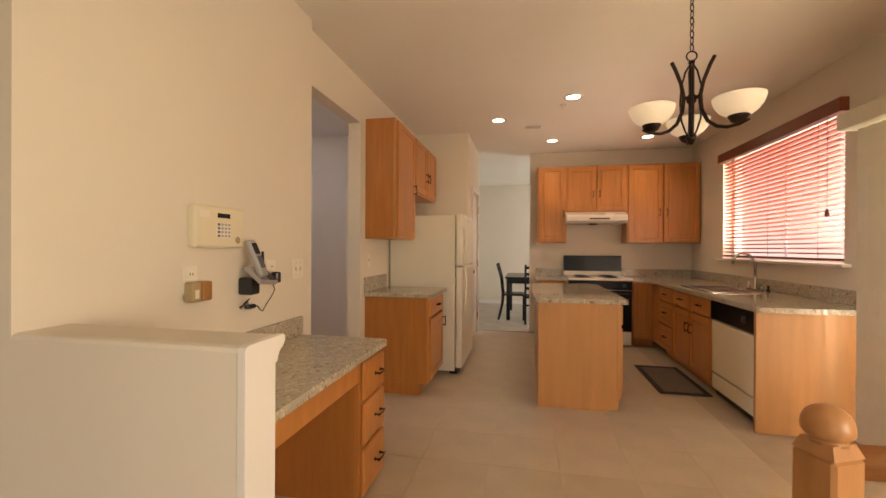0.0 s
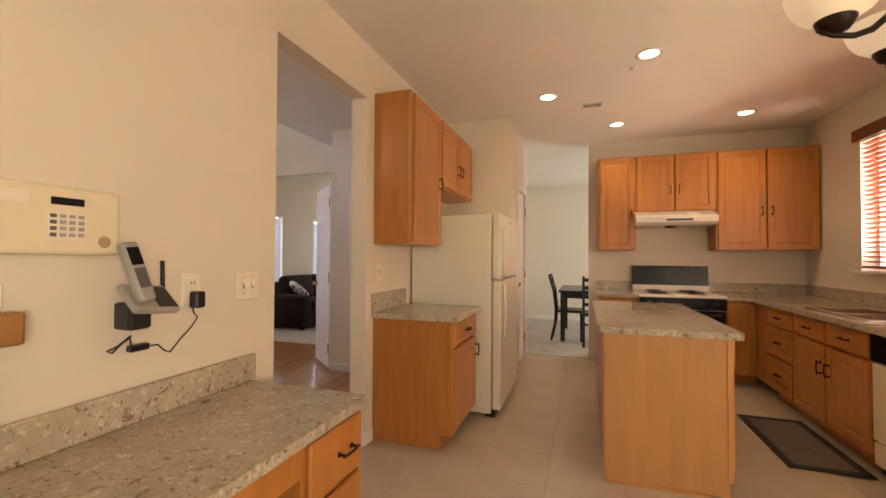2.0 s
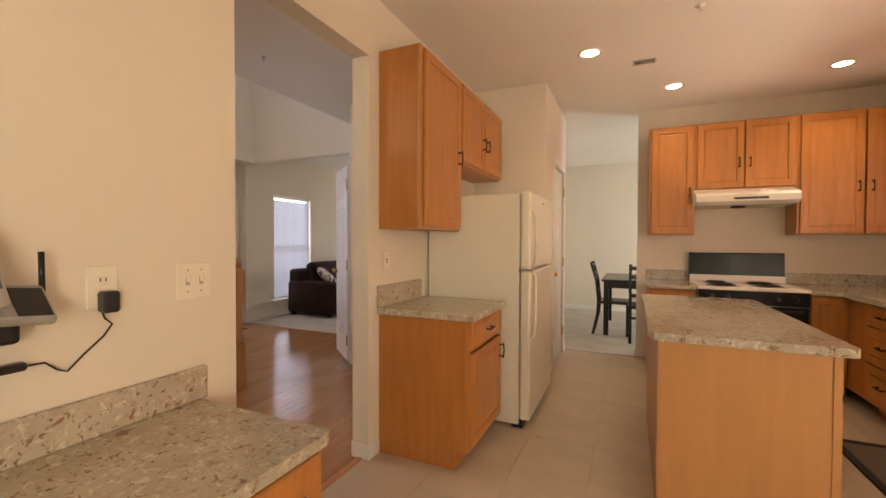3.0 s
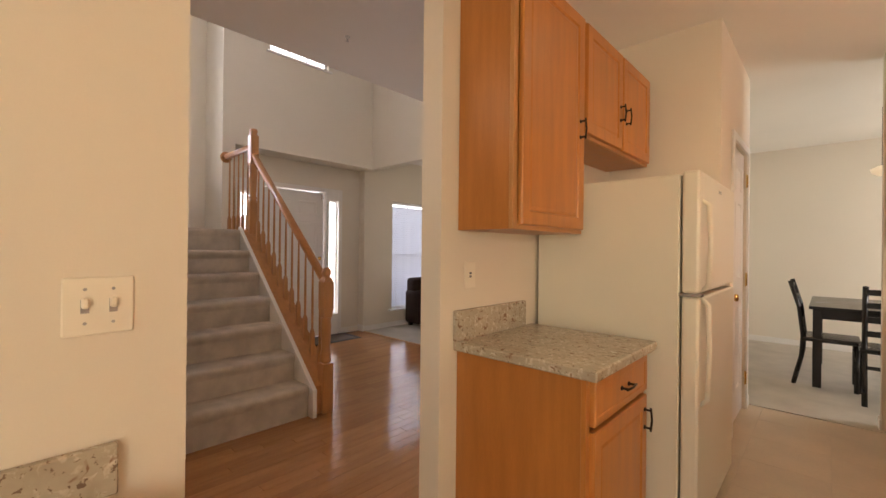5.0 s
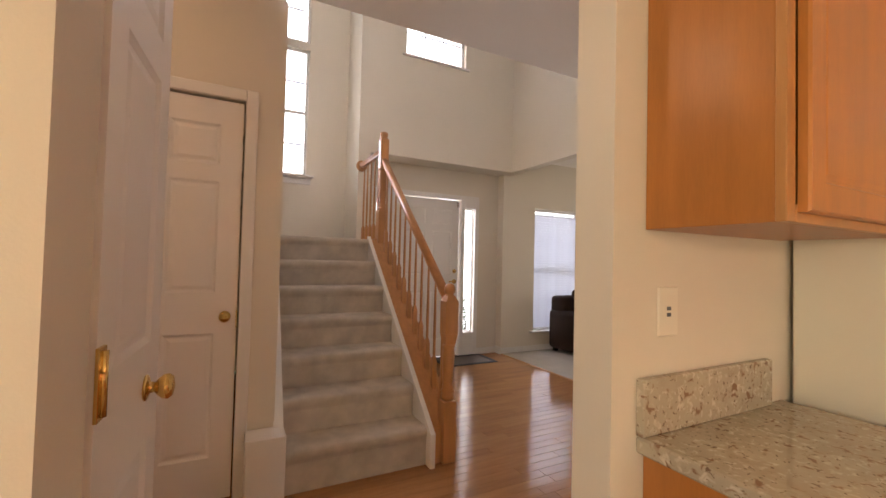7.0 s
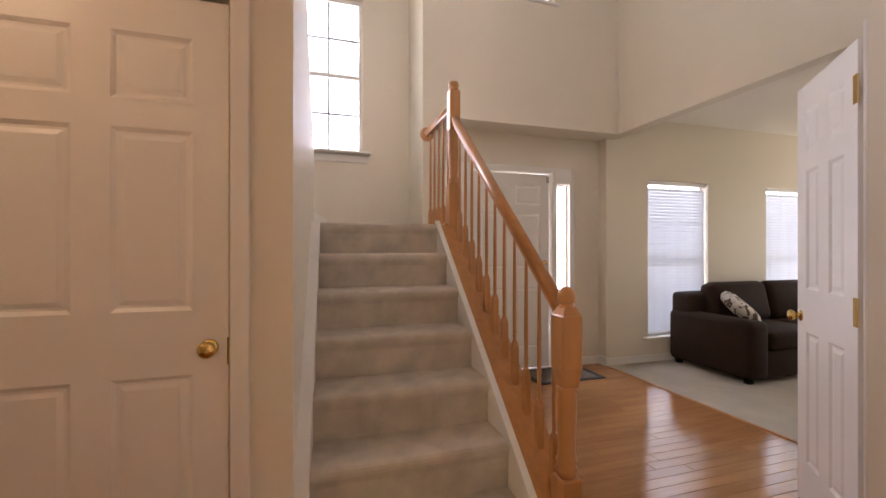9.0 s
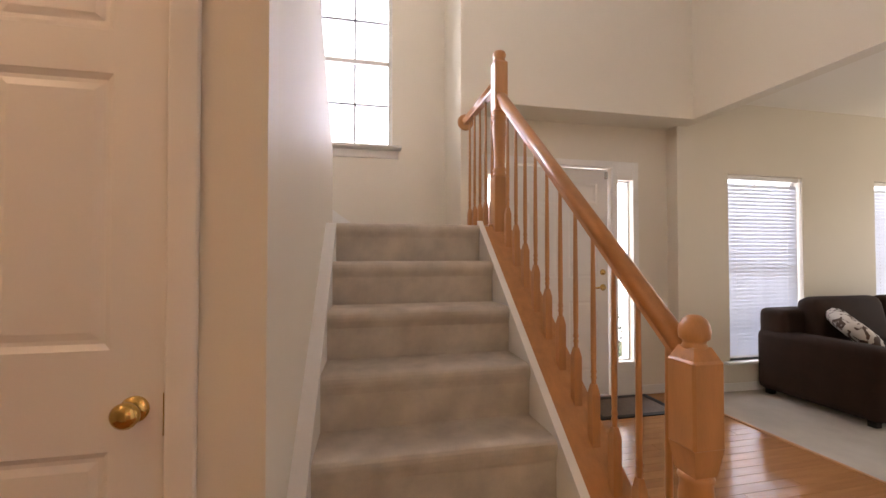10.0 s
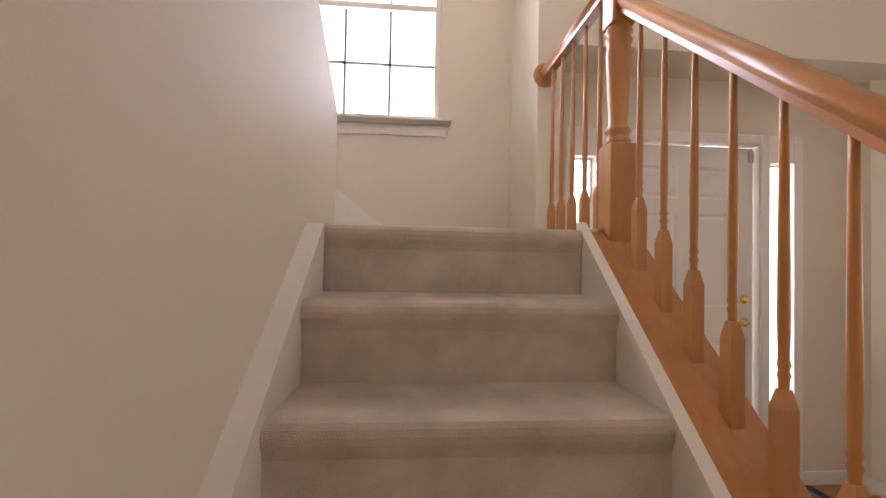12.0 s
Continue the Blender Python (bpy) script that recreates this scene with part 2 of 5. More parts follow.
def tube(bm, pts, radius, seg=8, flat=1.0):
    pts = [Vector(p) for p in pts]
    rings = []
    side = None
    for i, p in enumerate(pts):
        d = (pts[min(i + 1, len(pts) - 1)] - pts[max(i - 1, 0)]).normalized()
        if side is None:
            side = d.cross(Vector((0, 0, 1)) if abs(d.z) < 0.9 else Vector((1, 0, 0))).normalized()
        side = (side - d * side.dot(d)).normalized()
        up = side.cross(d)
        r = radius[i] if isinstance(radius, (list, tuple)) else radius
        rings.append([bm.verts.new(p + side * r * math.cos(2 * math.pi * k / seg) + up * r * flat * math.sin(2 * math.pi * k / seg)) for k in range(seg)])
    for a, b in zip(rings, rings[1:]):
        for k in range(seg):
            f = bm.faces.new((a[k], a[(k + 1) % seg], b[(k + 1) % seg], b[k]))
            f.smooth = True
    bm.faces.new(rings[0][::-1])
    bm.faces.new(rings[-1])
    return bm


def prism(bm, poly, a0, a1, axis="y"):
    """poly: outline (p, q); extruded from a0 to a1 along the axis: y -> (x, z), x -> (y, z), z -> (x, y)."""
    put = {"y": lambda p, q, a: (p, a, q), "x": lambda p, q, a: (a, p, q), "z": lambda p, q, a: (p, q, a)}[axis]
    A = [bm.verts.new(put(p, q, a0)) for p, q in poly]
    B = [bm.verts.new(put(p, q, a1)) for p, q in poly]
    bm.faces.new(A)
    bm.faces.new(B[::-1])
    for k in range(len(poly)):
        bm.faces.new((A[k], B[k], B[(k + 1) % len(poly)], A[(k + 1) % len(poly)]))
    bmesh.ops.recalc_face_normals(bm, faces=bm.faces)
    return bm


def mesh_of(bm, name, mat):
    me = bpy.data.meshes.new(name)
    bm.normal_update()
    bm.to_mesh(me)
    bm.free()
    me.materials.append(mat)
    return me


def part(name, bm, mat, parent=None, label="", m=None):
    ob = new(name, mesh_of(bm, name, mat))
    if parent is not None:
        ob.parent = parent
    if m is not None:
        ob.matrix_basis = m
    if label:
        ob["label"] = label
    return ob


def share(ob, m, parent=None):
    """Another object on the same mesh."""
    c = new(ob.name.split(".")[0], ob.data)
    c.parent = parent if parent is not None else ob.parent
    c.matrix_basis = m
    return c


def thing(name, m, label, category, group="", kind=""):
    ob = new(name)
    ob.empty_display_size = 0.1
    ob.matrix_basis = m
    return tagged(ob, label, category, group, kind)


def structure(name, bm, mat, label, category):
    return tagged(part(name, bm, mat), label, category, kind="structure")


def B(*a, **k):
    return box(bmesh.new(), *a, **k)


def wall(name, axis, a0, a1, u0, u1, z0, z1, holes=(), label="cream painted plaster wall", mat=None):
    """A wall across the axis from a0 to a1, along the other one from u0 to u1, with holes (u0, u1, z0, z1)."""
    bm = bmesh.new()
    us = sorted({u0, u1, *[h[0] for h in holes], *[h[1] for h in holes]})
    us = [u for u in us if u0 <= u <= u1]
    for p, q in zip(us, us[1:]):
        cuts = sorted((max(h[2], z0), min(h[3], z1)) for h in holes if h[0] <= p and h[1] >= q)
        z = z0
        for c0, c1 in [*cuts, (z1, z1)]:
            if c0 > z + 1e-4:
                if axis == "x":
                    box(bm, a0, a1, p, q, z, c0)
                else:
                    box(bm, p, q, a0, a1, z, c0)
            z = c1
    bmesh.ops.remove_doubles(bm, verts=bm.verts, dist=1e-4)
    return structure(name, bm, mat or PAINT, label, "wall")

# ---- large structure ----
WX = -1.365         # kitchen face of the wall with the hall opening
DX = -1.305         # face of the thicker wall behind the desk
wall("wall_kitchen_west", "x", -1.48, WX, 3.13, 10.3, 0, 2.73, [(3.13, 4.07, 0, 2.36)])
wall("wall_desk", "x", -1.48, DX, 1.565, 3.13, 0, 2.73)
wall("wall_family_north", "y", 1.565, 1.72, -4.0, -1.48, 0, 2.73)
wall("wall_family_west", "x", -4.12, -4.0, -3.0, 1.72, 0, 2.73)
# The south wall's opening is unseen, added to let the fill lamp in.
wall("wall_south", "y", -3.15, -3.0, -4.12, 2.56, 0, 2.73, [(-1.5, 1.5, 0.7, 2.3)])
wall("wall_east", "x", 2.36, 2.56, -3.0, 10.42, 0, 2.73, [(-2.2, 0.6, 0.6, 2.3), (4.30, 6.22, 1.175, 2.38), (1.9, 3.75, 0.02, 2.05), (8.0, 9.6, 0.7, 2.1)])
wall("wall_kitchen_north", "y", 7.155, 7.275, 0.10, 2.36, 0, 2.73)
wall("wall_dining_north", "y", 10.3, 10.42, -1.48, 2.36, 0, 2.73)
wall("wall_pantry_side", "y", 5.86, 5.96, WX, -0.68, 0, 2.73)
wall("wall_pantry_front", "x", -0.78, -0.68, 5.96, 7.12, 0, 2.73, [(6.30, 6.98, 0, 2.07)])
wall("wall_pantry_back", "y", 7.02, 7.12, WX, -0.78, 0, 2.73)
structure("ceiling_family", B(-4.12, -1.48, -3.15, 1.72, 2.73, 2.85), CEILING, "off-white family room ceiling", "ceiling")
structure("ceiling", B(-1.48, 2.56, -3.15, 10.42, 2.73, 2.85), CEILING, "off-white painted plaster kitchen ceiling", "ceiling")

# hall, stair and foyer shell
wall("wall_closet", "x", -3.28, -3.155, 1.72, 3.545, 0, 2.70, [(2.575, 3.35, 0, 2.10)])
wall("wall_hall_upper", "x", -3.06, -2.94, 2.53, 6.64, 2.82, 5.2)
structure("ceiling_hall", box(B(-3.06, -1.48, 1.72, 5.58, 2.70, 2.82), -3.06, -2.65, 5.58, 6.64, 2.70, 2.82), CEILING, "off-white low ceiling over the hall", "ceiling")
wall("wall_stair_side", "y", 2.50, 2.62, -5.80, -3.28, 0, 5.2)
wall("wall_landing", "x", -6.0, -5.80, 2.50, 4.67, 0, 5.2, [(3.12, 4.06, 2.225, 3.745), (3.12, 4.06, 3.825, 4.65)])
wall("wall_foyer_return", "y", 4.53, 4.67, -5.80, -5.23, 0, 5.2)
wall("wall_front_door", "x", -5.71, -5.55, 4.67, 6.76, 0, 2.48, [(5.13, 6.045, 0, 2.09), (6.10, 6.26, 0.31, 1.98), (4.85, 4.99, 0.31, 1.98)])
wall("wall_foyer_upper", "x", -5.71, -5.23, 4.67, 6.64, 2.48, 5.2, [(5.06, 5.885, 3.71, 4.34)])
wall("wall_living_front", "x", -5.62, -5.42, 6.64, 11.5, 0, 2.48, [(7.20, 8.09, 0.29, 2.06), (9.04, 9.92, 0.29, 2.06)])
wall("wall_living_front_top", "x", -5.62, -5.42, 6.76, 11.5, 2.48, 2.74)
wall("wall_foyer_east", "y", 6.64, 6.76, -5.62, -2.65, 2.48, 5.2, label="cream wall above the wide living room opening")
# The far wall's opening is unseen and only serves the added fill lamp.
wall("wall_living_far", "y", 11.5, 11.62, -5.62, -2.53, 0, 2.74, [(-4.95, -3.45, 0.45, 2.15)])
wall("wall_powder_hall", "y", 5.58, 5.70, -2.53, -1.48, 0, 2.74)
wall("wall_powder_side", "x", -2.65, -2.53, 5.58, 11.5, 0, 2.74, [(5.62, 6.23, 0, 2.10)])
structure("ceiling_living", B(-5.42, -2.65, 6.76, 11.5, 2.74, 2.86), CEILING, "off-white living room ceiling", "ceiling")
structure("ceiling_powder", B(-2.53, -1.48, 5.58, 11.5, 2.745, 2.86), CEILING, "off-white plain ceiling behind the side door", "ceiling")
structure("ceiling_foyer", B(-6.0, -2.94, 2.50, 6.76, 5.2, 5.32), CEILING, "off-white high foyer ceiling", "ceiling")

KNEE_LEAN = 0.060 / 1.47     # the knee wall runs slightly out of square
# knee wall between the two flights, its top sloping with the upper one
bm = bmesh.new()
prism(bm, [(-4.75, 0), (-3.28, 0), (-3.28, 3.12), (-4.75, 1.91)], 3.42, 3.545)
for v in bm.verts:
    v.co.y += KNEE_LEAN * (-3.28 - v.co.x)
structure("wall_stair_knee", bm, PAINT, "cream knee wall with sloping top beside the stairs", "wall")

# floors
structure("floor_kitchen_base", B(-4.0, 2.36, -3.0, 7.12, -0.12, -0.006), GROUT, "pale grout bed under the kitchen tiles", "floor")
structure("floor_hall_base", box(B(-5.71, -1.425, 2.55, 6.65, -0.12, -0.005), -3.22, -1.425, 1.72, 2.55, -0.12, -0.005), SUBFLOOR, "dark joints under the oak floor strips", "floor")
structure("carpet_living", B(-5.42, -1.48, 6.65, 11.5, -0.12, 0.008), CARPETL, "pale beige wall-to-wall living room carpet", "carpet")
structure("carpet_dining", B(-1.36, 2.36, 7.12, 10.3, -0.12, 0.008), CARPETL, "pale wall-to-wall dining room carpet", "carpet")
structure("threshold", B(-1.44, -1.40, 3.13, 4.07, -0.01, 0.008, bevel=0.004), NEWELW, "oak threshold strip between tile and wood floor", "threshold")
structure("carpet_edge", B(-5.42, -2.65, 6.635, 6.66, -0.01, 0.010, bevel=0.004), NEWELW, "oak strip at the carpet's edge", "threshold")
structure("backdrop_front", B(-9.05, -9.0, -2, 16, -0.3, 9), SKYGLOW, "bright hazy sky and distance before the house", "backdrop")
# The side backdrop glows by itself in place of a sunlit wall.
structure("backdrop_side", B(4.6, 4.65, 2, 12, -0.3, 4.5), BRICKGLOW, "glowing pinkish backdrop standing in for a sunlit wall beyond the kitchen window", "backdrop")
# White board with a curved top, put in for an unidentified shape here.
structure("trim_landing_skirt", prism(bmesh.new(), [(2.9, 1.446), (3.76, 1.446), (3.745, 1.50), (3.70, 1.57), (3.61, 1.63), (3.50, 1.72), (3.36, 1.82), (3.10, 2.0), (2.9, 2.15)], -5.80, -5.785, "x"), TRIM, "white board with a curved top on the landing's window wall", "trim")
structure("ground", B(-60, 60, -60, 60, -0.6, -0.3), LAWN, "dry lawn round the house", "ground")


def baseboard(x0, x1, y0, y1, h=0.085):
    return structure("baseboard", B(x0, x1, y0, y1, 0, h, bevel=0.004), TRIM, "white painted wooden baseboard", "baseboard")


t = 0.013
baseboard(WX, WX + t, 4.07, 4.17)
baseboard(-1.48, WX + t, 4.07 - t, 4.07)
baseboard(-1.48, DX + t, 3.13, 3.13 + t)
baseboard(DX, DX + t, 2.99, 3.13)
baseboard(-0.68, -0.68 + t, 5.80, 6.24)
baseboard(-0.68, -0.68 + t, 7.04, 7.12)
baseboard(0.10 - t, 0.10, 7.155, 7.275)
baseboard(-1.36, 2.36, 10.3 - t, 10.3)
baseboard(-5.42, -5.42 + t, 6.64, 11.5)
baseboard(-5.55, -5.407, 6.627, 6.64, 0.10)
baseboard(-5.55, -5.537, 6.32, 6.627)
baseboard(-5.55, -5.537, 4.67, 4.80)
baseboard(-2.65, -1.48, 5.58 - t, 5.58)
baseboard(-1.48 - t, -1.48, 4.07, 5.56)
baseboard(-1.48 - t, -1.48, 1.73, 3.07)
baseboard(-2.65 - t, -2.65, 6.30, 11.5)

# half wall at the desk with its moulded cap
HALF = [(1.565, 0), (1.565, 1.030), (1.569, 1.040), (1.581, 1.044), (1.715, 1.044), (1.724, 1.038), (1.723, 1.024), (1.714, 1.012), (1.700, 1.003), (1.692, 0.992), (1.689, 0.980), (1.68, 0.976), (1.68, 0)]
structure("half_wall", prism(bmesh.new(), HALF, DX, -0.618, "x"), PAINT, "cream plaster half wall beside the desk", "half wall")
bm = prism(bmesh.new(), [(y if 1.57 < y < 1.68 else y + (0.002 if y > 1.6 else -0.002), z + (0.002 if z > 1 else 0)) for y, z in HALF], -0.618, -0.598, "x")
structure("trim_half_wall_end", bm, TRIM, "white end board of the half wall, flaring towards the desk", "trim")

# ---- doors and windows ----


def panelled(xs, zs, panels, t, steps, both=True):
    """One slab cut at xs and zs, its panel cells (i, k) sunk and raised by the steps (inset, depth)."""
    bm = bmesh.new()
    F = [[bm.verts.new((x, 0, z)) for z in zs] for x in xs]
    K = [[bm.verts.new((x, t, z)) for z in zs] for x in xs]
    front, back = [], []
    for i in range(len(xs) - 1):
        for k in range(len(zs) - 1):
            f = bm.faces.new((F[i][k], F[i + 1][k], F[i + 1][k + 1], F[i][k + 1]))
            g = bm.faces.new((K[i][k], K[i][k + 1], K[i + 1][k + 1], K[i + 1][k]))
            if (i, k) in panels:
                front.append(f)
                back.append(g)
    for i in range(len(xs) - 1):
        bm.faces.new((F[i][0], K[i][0], K[i + 1][0], F[i + 1][0]))
        bm.faces.new((F[i][-1], F[i + 1][-1], K[i + 1][-1], K[i][-1]))
    for k in range(len(zs) - 1):
        bm.faces.new((F[0][k], F[0][k + 1], K[0][k + 1], K[0][k]))
        bm.faces.new((F[-1][k], K[-1][k], K[-1][k + 1], F[-1][k + 1]))
    bmesh.ops.recalc_face_normals(bm, faces=bm.faces)
    for inset, depth in steps:
        bmesh.ops.inset_individual(bm, faces=front + (back if both else []), thickness=inset, depth=depth)
    return bm


def panel_door(w, h, cols, t=0.035):
    """A moulded panel leaf in x (width) and z, its faces at y = 0 and y = t."""
    st = 0.105 if cols == 2 else 0.085
    mid = 0.10
    xs = [0, st, (w - mid) / 2, (w + mid) / 2, w - st, w] if cols == 2 else [0, st, w - st, w]
    zs = [0, 0.22, 0.86, 1.07, 1.65, 1.74, h - 0.13, h]
    panels = {(i, k) for i in ((1, 3) if cols == 2 else (1,)) for k in (1, 3, 5)}
    return panelled(xs, zs, panels, t, ((0.004, -0.002), (0.014, -0.006), (0.012, 0.0), (0.022, 0.005)))


def knob(parent, x, z, y, side):
    """A round brass knob on its rose; side is -1 or 1 along y."""
    m = pose(x, y, z, 90 if side < 0 else -90)
    bm = lathe(bmesh.new(), [(0.028, 0), (0.028, 0.003), (0.022, 0.006), (0.012, 0.009), (0.011, 0.018), (0.018, 0.023), (0.026, 0.033), (0.027, 0.043), (0.021, 0.051), (0.006, 0.054)], m, 20)
    return part("knob", bm, BRASS, parent, "polished brass knob on a round rose")


def hinge(parent, x, z, y):
    bm = B(x - 0.016, x + 0.016, y - 0.003, y + 0.003, z - 0.056, z + 0.056, bevel=0.001)
    tube(bm, [(x, y - 0.004, z - 0.05), (x, y - 0.004, z + 0.05)], 0.006)
    return part("hinge", bm, BRASS, parent, "brass butt hinge")


def casing(name, axis, face, side, u0, u1, h, w=0.06, t=0.016):
    """White casing round a doorway on one face of a wall."""
    bm = bmesh.new()
    a, b = (face, face + side * t)
    a, b = min(a, b), max(a, b)
    for p, q, z0, z1 in ((u0 - w, u0, 0, h + w), (u1, u1 + w, 0, h + w), (u0, u1, h, h + w)):
        if axis == "x":
            box(bm, a, b, p, q, z0, z1, bevel=0.004)
        else:
            box(bm, p, q, a, b, z0, z1, bevel=0.004)
    return structure(name, bm, TRIM, "white moulded door casing", "trim")


# closet door, shut, in the wall beside the stairs
d = thing("door_closet", pose(-3.17, 2.58, 0.008, 0, 0, 90), "closed white six-panel closet door with brass knob", "door", kind="structure")
part("leaf", panel_door(0.762, 2.082, 2), DOORP, d)
knob(d, 0.705, 0.945, 0, -1)
part("latch", B(0.758, 0.762, -0.002, 0.02, 0.885, 0.975), BRASS, d, "small brass latch plate")
casing("trim_closet_door", "x", -3.155, 1, 2.575, 3.35, 2.10)
structure("trim_stair_foot", B(-3.154, -3.0, 3.40, 3.592, 0, 0.345, bevel=0.004), TRIM, "white block where the stair skirt meets the floor", "trim")

# narrow leaf standing open at the kitchen opening
d = thing("door_narrow", pose(-1.50, 3.135, 0.012, 0, 0, 176.5), "open narrow white panel door with brass knob", "door", kind="structure")
part("leaf", panel_door(0.415, 2.06, 1), DOORP, d, m=pose(0, 0, 0))
knob(d, 0.30, 0.975, 0, -1)
for z in (0.24, 1.065, 1.86):
    hinge(d, 0.01, z, -0.003)
structure("trim_opening_stop", B(-1.50, -1.481, 3.075, 3.125, 0, 2.2, bevel=0.004), TRIM, "white edge trim beside the narrow door", "trim")

# side door, standing ajar into the foyer
d = thing("door_side", pose(-2.668, 5.628, 0.012, 0, 0, 139.5), "white six-panel door standing ajar with brass knob", "door", kind="structure")
part("leaf", panel_door(0.585, 2.07, 2), DOORP, d, m=pose(0, 0, 0))
knob(d, 0.545, 0.93, 0.035, 1)
knob(d, 0.545, 0.93, 0.0, -1)
for z in (0.22, 1.02, 1.88):
    hinge(d, 0.006, z, 0.038)
casing("trim_side_door", "x", -2.65, -1, 5.62, 6.23, 2.10, w=0.036)

# pantry door
d = thing("door_pantry", pose(-0.70, 6.305, 0.008, 0, 0, 90), "closed white panel pantry door with brass knob", "door", kind="structure")
part("leaf", panel_door(0.67, 2.055, 2), DOORP, d)
knob(d, 0.06, 0.95, 0, -1)
for z in (0.25, 1.05, 1.85):
    hinge(d, 0.668, z, -0.022)
casing("trim_pantry_door", "x", -0.68, 1, 6.30, 6.98, 2.07, w=0.055)

# front door
d = thing("door_front", pose(-5.59, 5.138, 0.01, 0, 0, 90), "closed white panelled front door with brass lever", "door", kind="structure")
part("leaf", panel_door(0.895, 2.07, 2, 0.045), DOORP, d)
bm = lathe(bmesh.new(), [(0.028, 0), (0.028, 0.006), (0.018, 0.02), (0.012, 0.024)], pose(0.84, 0, 1.12, 90), 16)
part("deadbolt", bm, BRASS, d, "round brass deadbolt")
bm = lathe(bmesh.new(), [(0.030, 0), (0.030, 0.006), (0.012, 0.014), (0.011, 0.04)], pose(0.84, 0, 0.98, 90), 16)
tube(bm, [(0.84, -0.04, 0.98), (0.80, -0.045, 0.982), (0.74, -0.042, 0.978)], 0.009)
part("lever", bm, BRASS, d, "brass lever handle")
part("closer", B(0.86, 0.89, -0.02, 0, 1.98, 2.05, bevel=0.004), STEEL, d, "small steel catch at the door's top")
bm = bmesh.new()
for p, q in ((5.07, 5.13), (6.045, 6.10), (6.26, 6.32), (4.80, 4.85), (4.99, 5.07)):
    box(bm, -5.55, -5.532, p, q, 0, 2.15, bevel=0.004)
for p, q, z0, z1 in ((5.13, 6.045, 2.09, 2.15), (6.10, 6.26, 1.98, 2.15), (6.10, 6.26, 0, 0.31), (4.85, 4.99, 1.98, 2.15), (4.85, 4.99, 0, 0.31)):
    box(bm, -5.55, -5.534, p, q, z0, z1, bevel=0.003)
structure("trim_front_door", bm, TRIM, "white wooden frame of the front door and sidelights", "trim")


def window(name, x, y0, y1, z0, z1, cols, rows, inward, label, sash=True, sill=True, bar=0.012):
    """A white window across the x axis at x; inward is the side of the room (-1 or 1)."""
    w = thing(name, pose(x, (y0 + y1) / 2, z0), label, "window", kind="structure")
    hw, h = (y1 - y0) / 2, z1 - z0
    f = 0.035
    bm = bmesh.new()
    for a, b, c, d2 in ((-hw, -hw + f, 0, h), (hw - f, hw, 0, h), (-hw + f, hw - f, 0, f), (-hw + f, hw - f, h - f, h)):
        box(bm, -0.03, 0.03, a, b, c, d2)
    part("window_frame", bm, TRIM, w)
    spans = [(f, h / 2 - 0.02), (h / 2 + 0.02, h - f)] if sash else [(f, h - f)]
    if sash:
        part("meeting_rail", B(-0.025, 0.03, -hw + f, hw - f, h / 2 - 0.02, h / 2 + 0.02), TRIM, w)
    for c, d2 in spans:
        p = part("pane", B(-0.004, 0.004, -hw + f, hw - f, c, d2), GLASS, w)
        p.visible_shadow = False
        if cols * rows > 1:
            bm = bmesh.new()
            for k in range(1, cols):
                y = -hw + f + (2 * hw - 2 * f) * k / cols
                box(bm, -0.008, 0.008, y - bar / 2, y + bar / 2, c, d2)
            for k in range(1, rows):
                z = c + (d2 - c) * k / rows
                box(bm, -0.008, 0.008, -hw + f, hw - f, z - bar / 2, z + bar / 2)
            part("glazing_bar", bm, BAR_SHADE, w)
    if sill:
        s0, s1 = (0.03, 0.15) if inward > 0 else (-0.15, -0.03)
        part("window_sill", B(s0, s1 + 0.03 * inward if inward > 0 else s1, -hw - 0.07, hw + 0.07, -0.022, 0.0, bevel=0.004), TRIM, w)
    return w


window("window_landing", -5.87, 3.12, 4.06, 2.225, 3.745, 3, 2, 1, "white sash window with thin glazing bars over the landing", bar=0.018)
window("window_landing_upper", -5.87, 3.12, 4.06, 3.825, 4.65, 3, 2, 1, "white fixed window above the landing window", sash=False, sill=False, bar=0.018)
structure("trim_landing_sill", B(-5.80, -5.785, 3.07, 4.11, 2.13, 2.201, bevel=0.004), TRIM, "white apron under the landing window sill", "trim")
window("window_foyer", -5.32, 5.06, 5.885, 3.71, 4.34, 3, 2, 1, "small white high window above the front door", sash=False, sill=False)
structure("trim_foyer_sill", B(-5.29, -5.20, 5.02, 5.925, 3.685, 3.709, bevel=0.004), TRIM, "white sill of the high foyer window", "trim")
window("window_living", -5.54, 7.20, 8.09, 0.29, 2.06, 2, 2, 1, "white sash window behind lowered white blinds")
window("window_living", -5.54, 9.04, 9.92, 0.29, 2.06, 2, 2, 1, "white sash window behind lowered white blinds by the sofa")
window("window_kitchen", 2.50, 4.30, 6.22, 1.175, 2.38, 2, 1, -1, "wide white kitchen window behind red-brown blinds", sash=False, sill=False)
structure("trim_kitchen_sill", B(2.30, 2.47, 4.23, 6.28, 1.15, 1.175, bevel=0.005), TRIM, "white painted kitchen window sill", "trim")
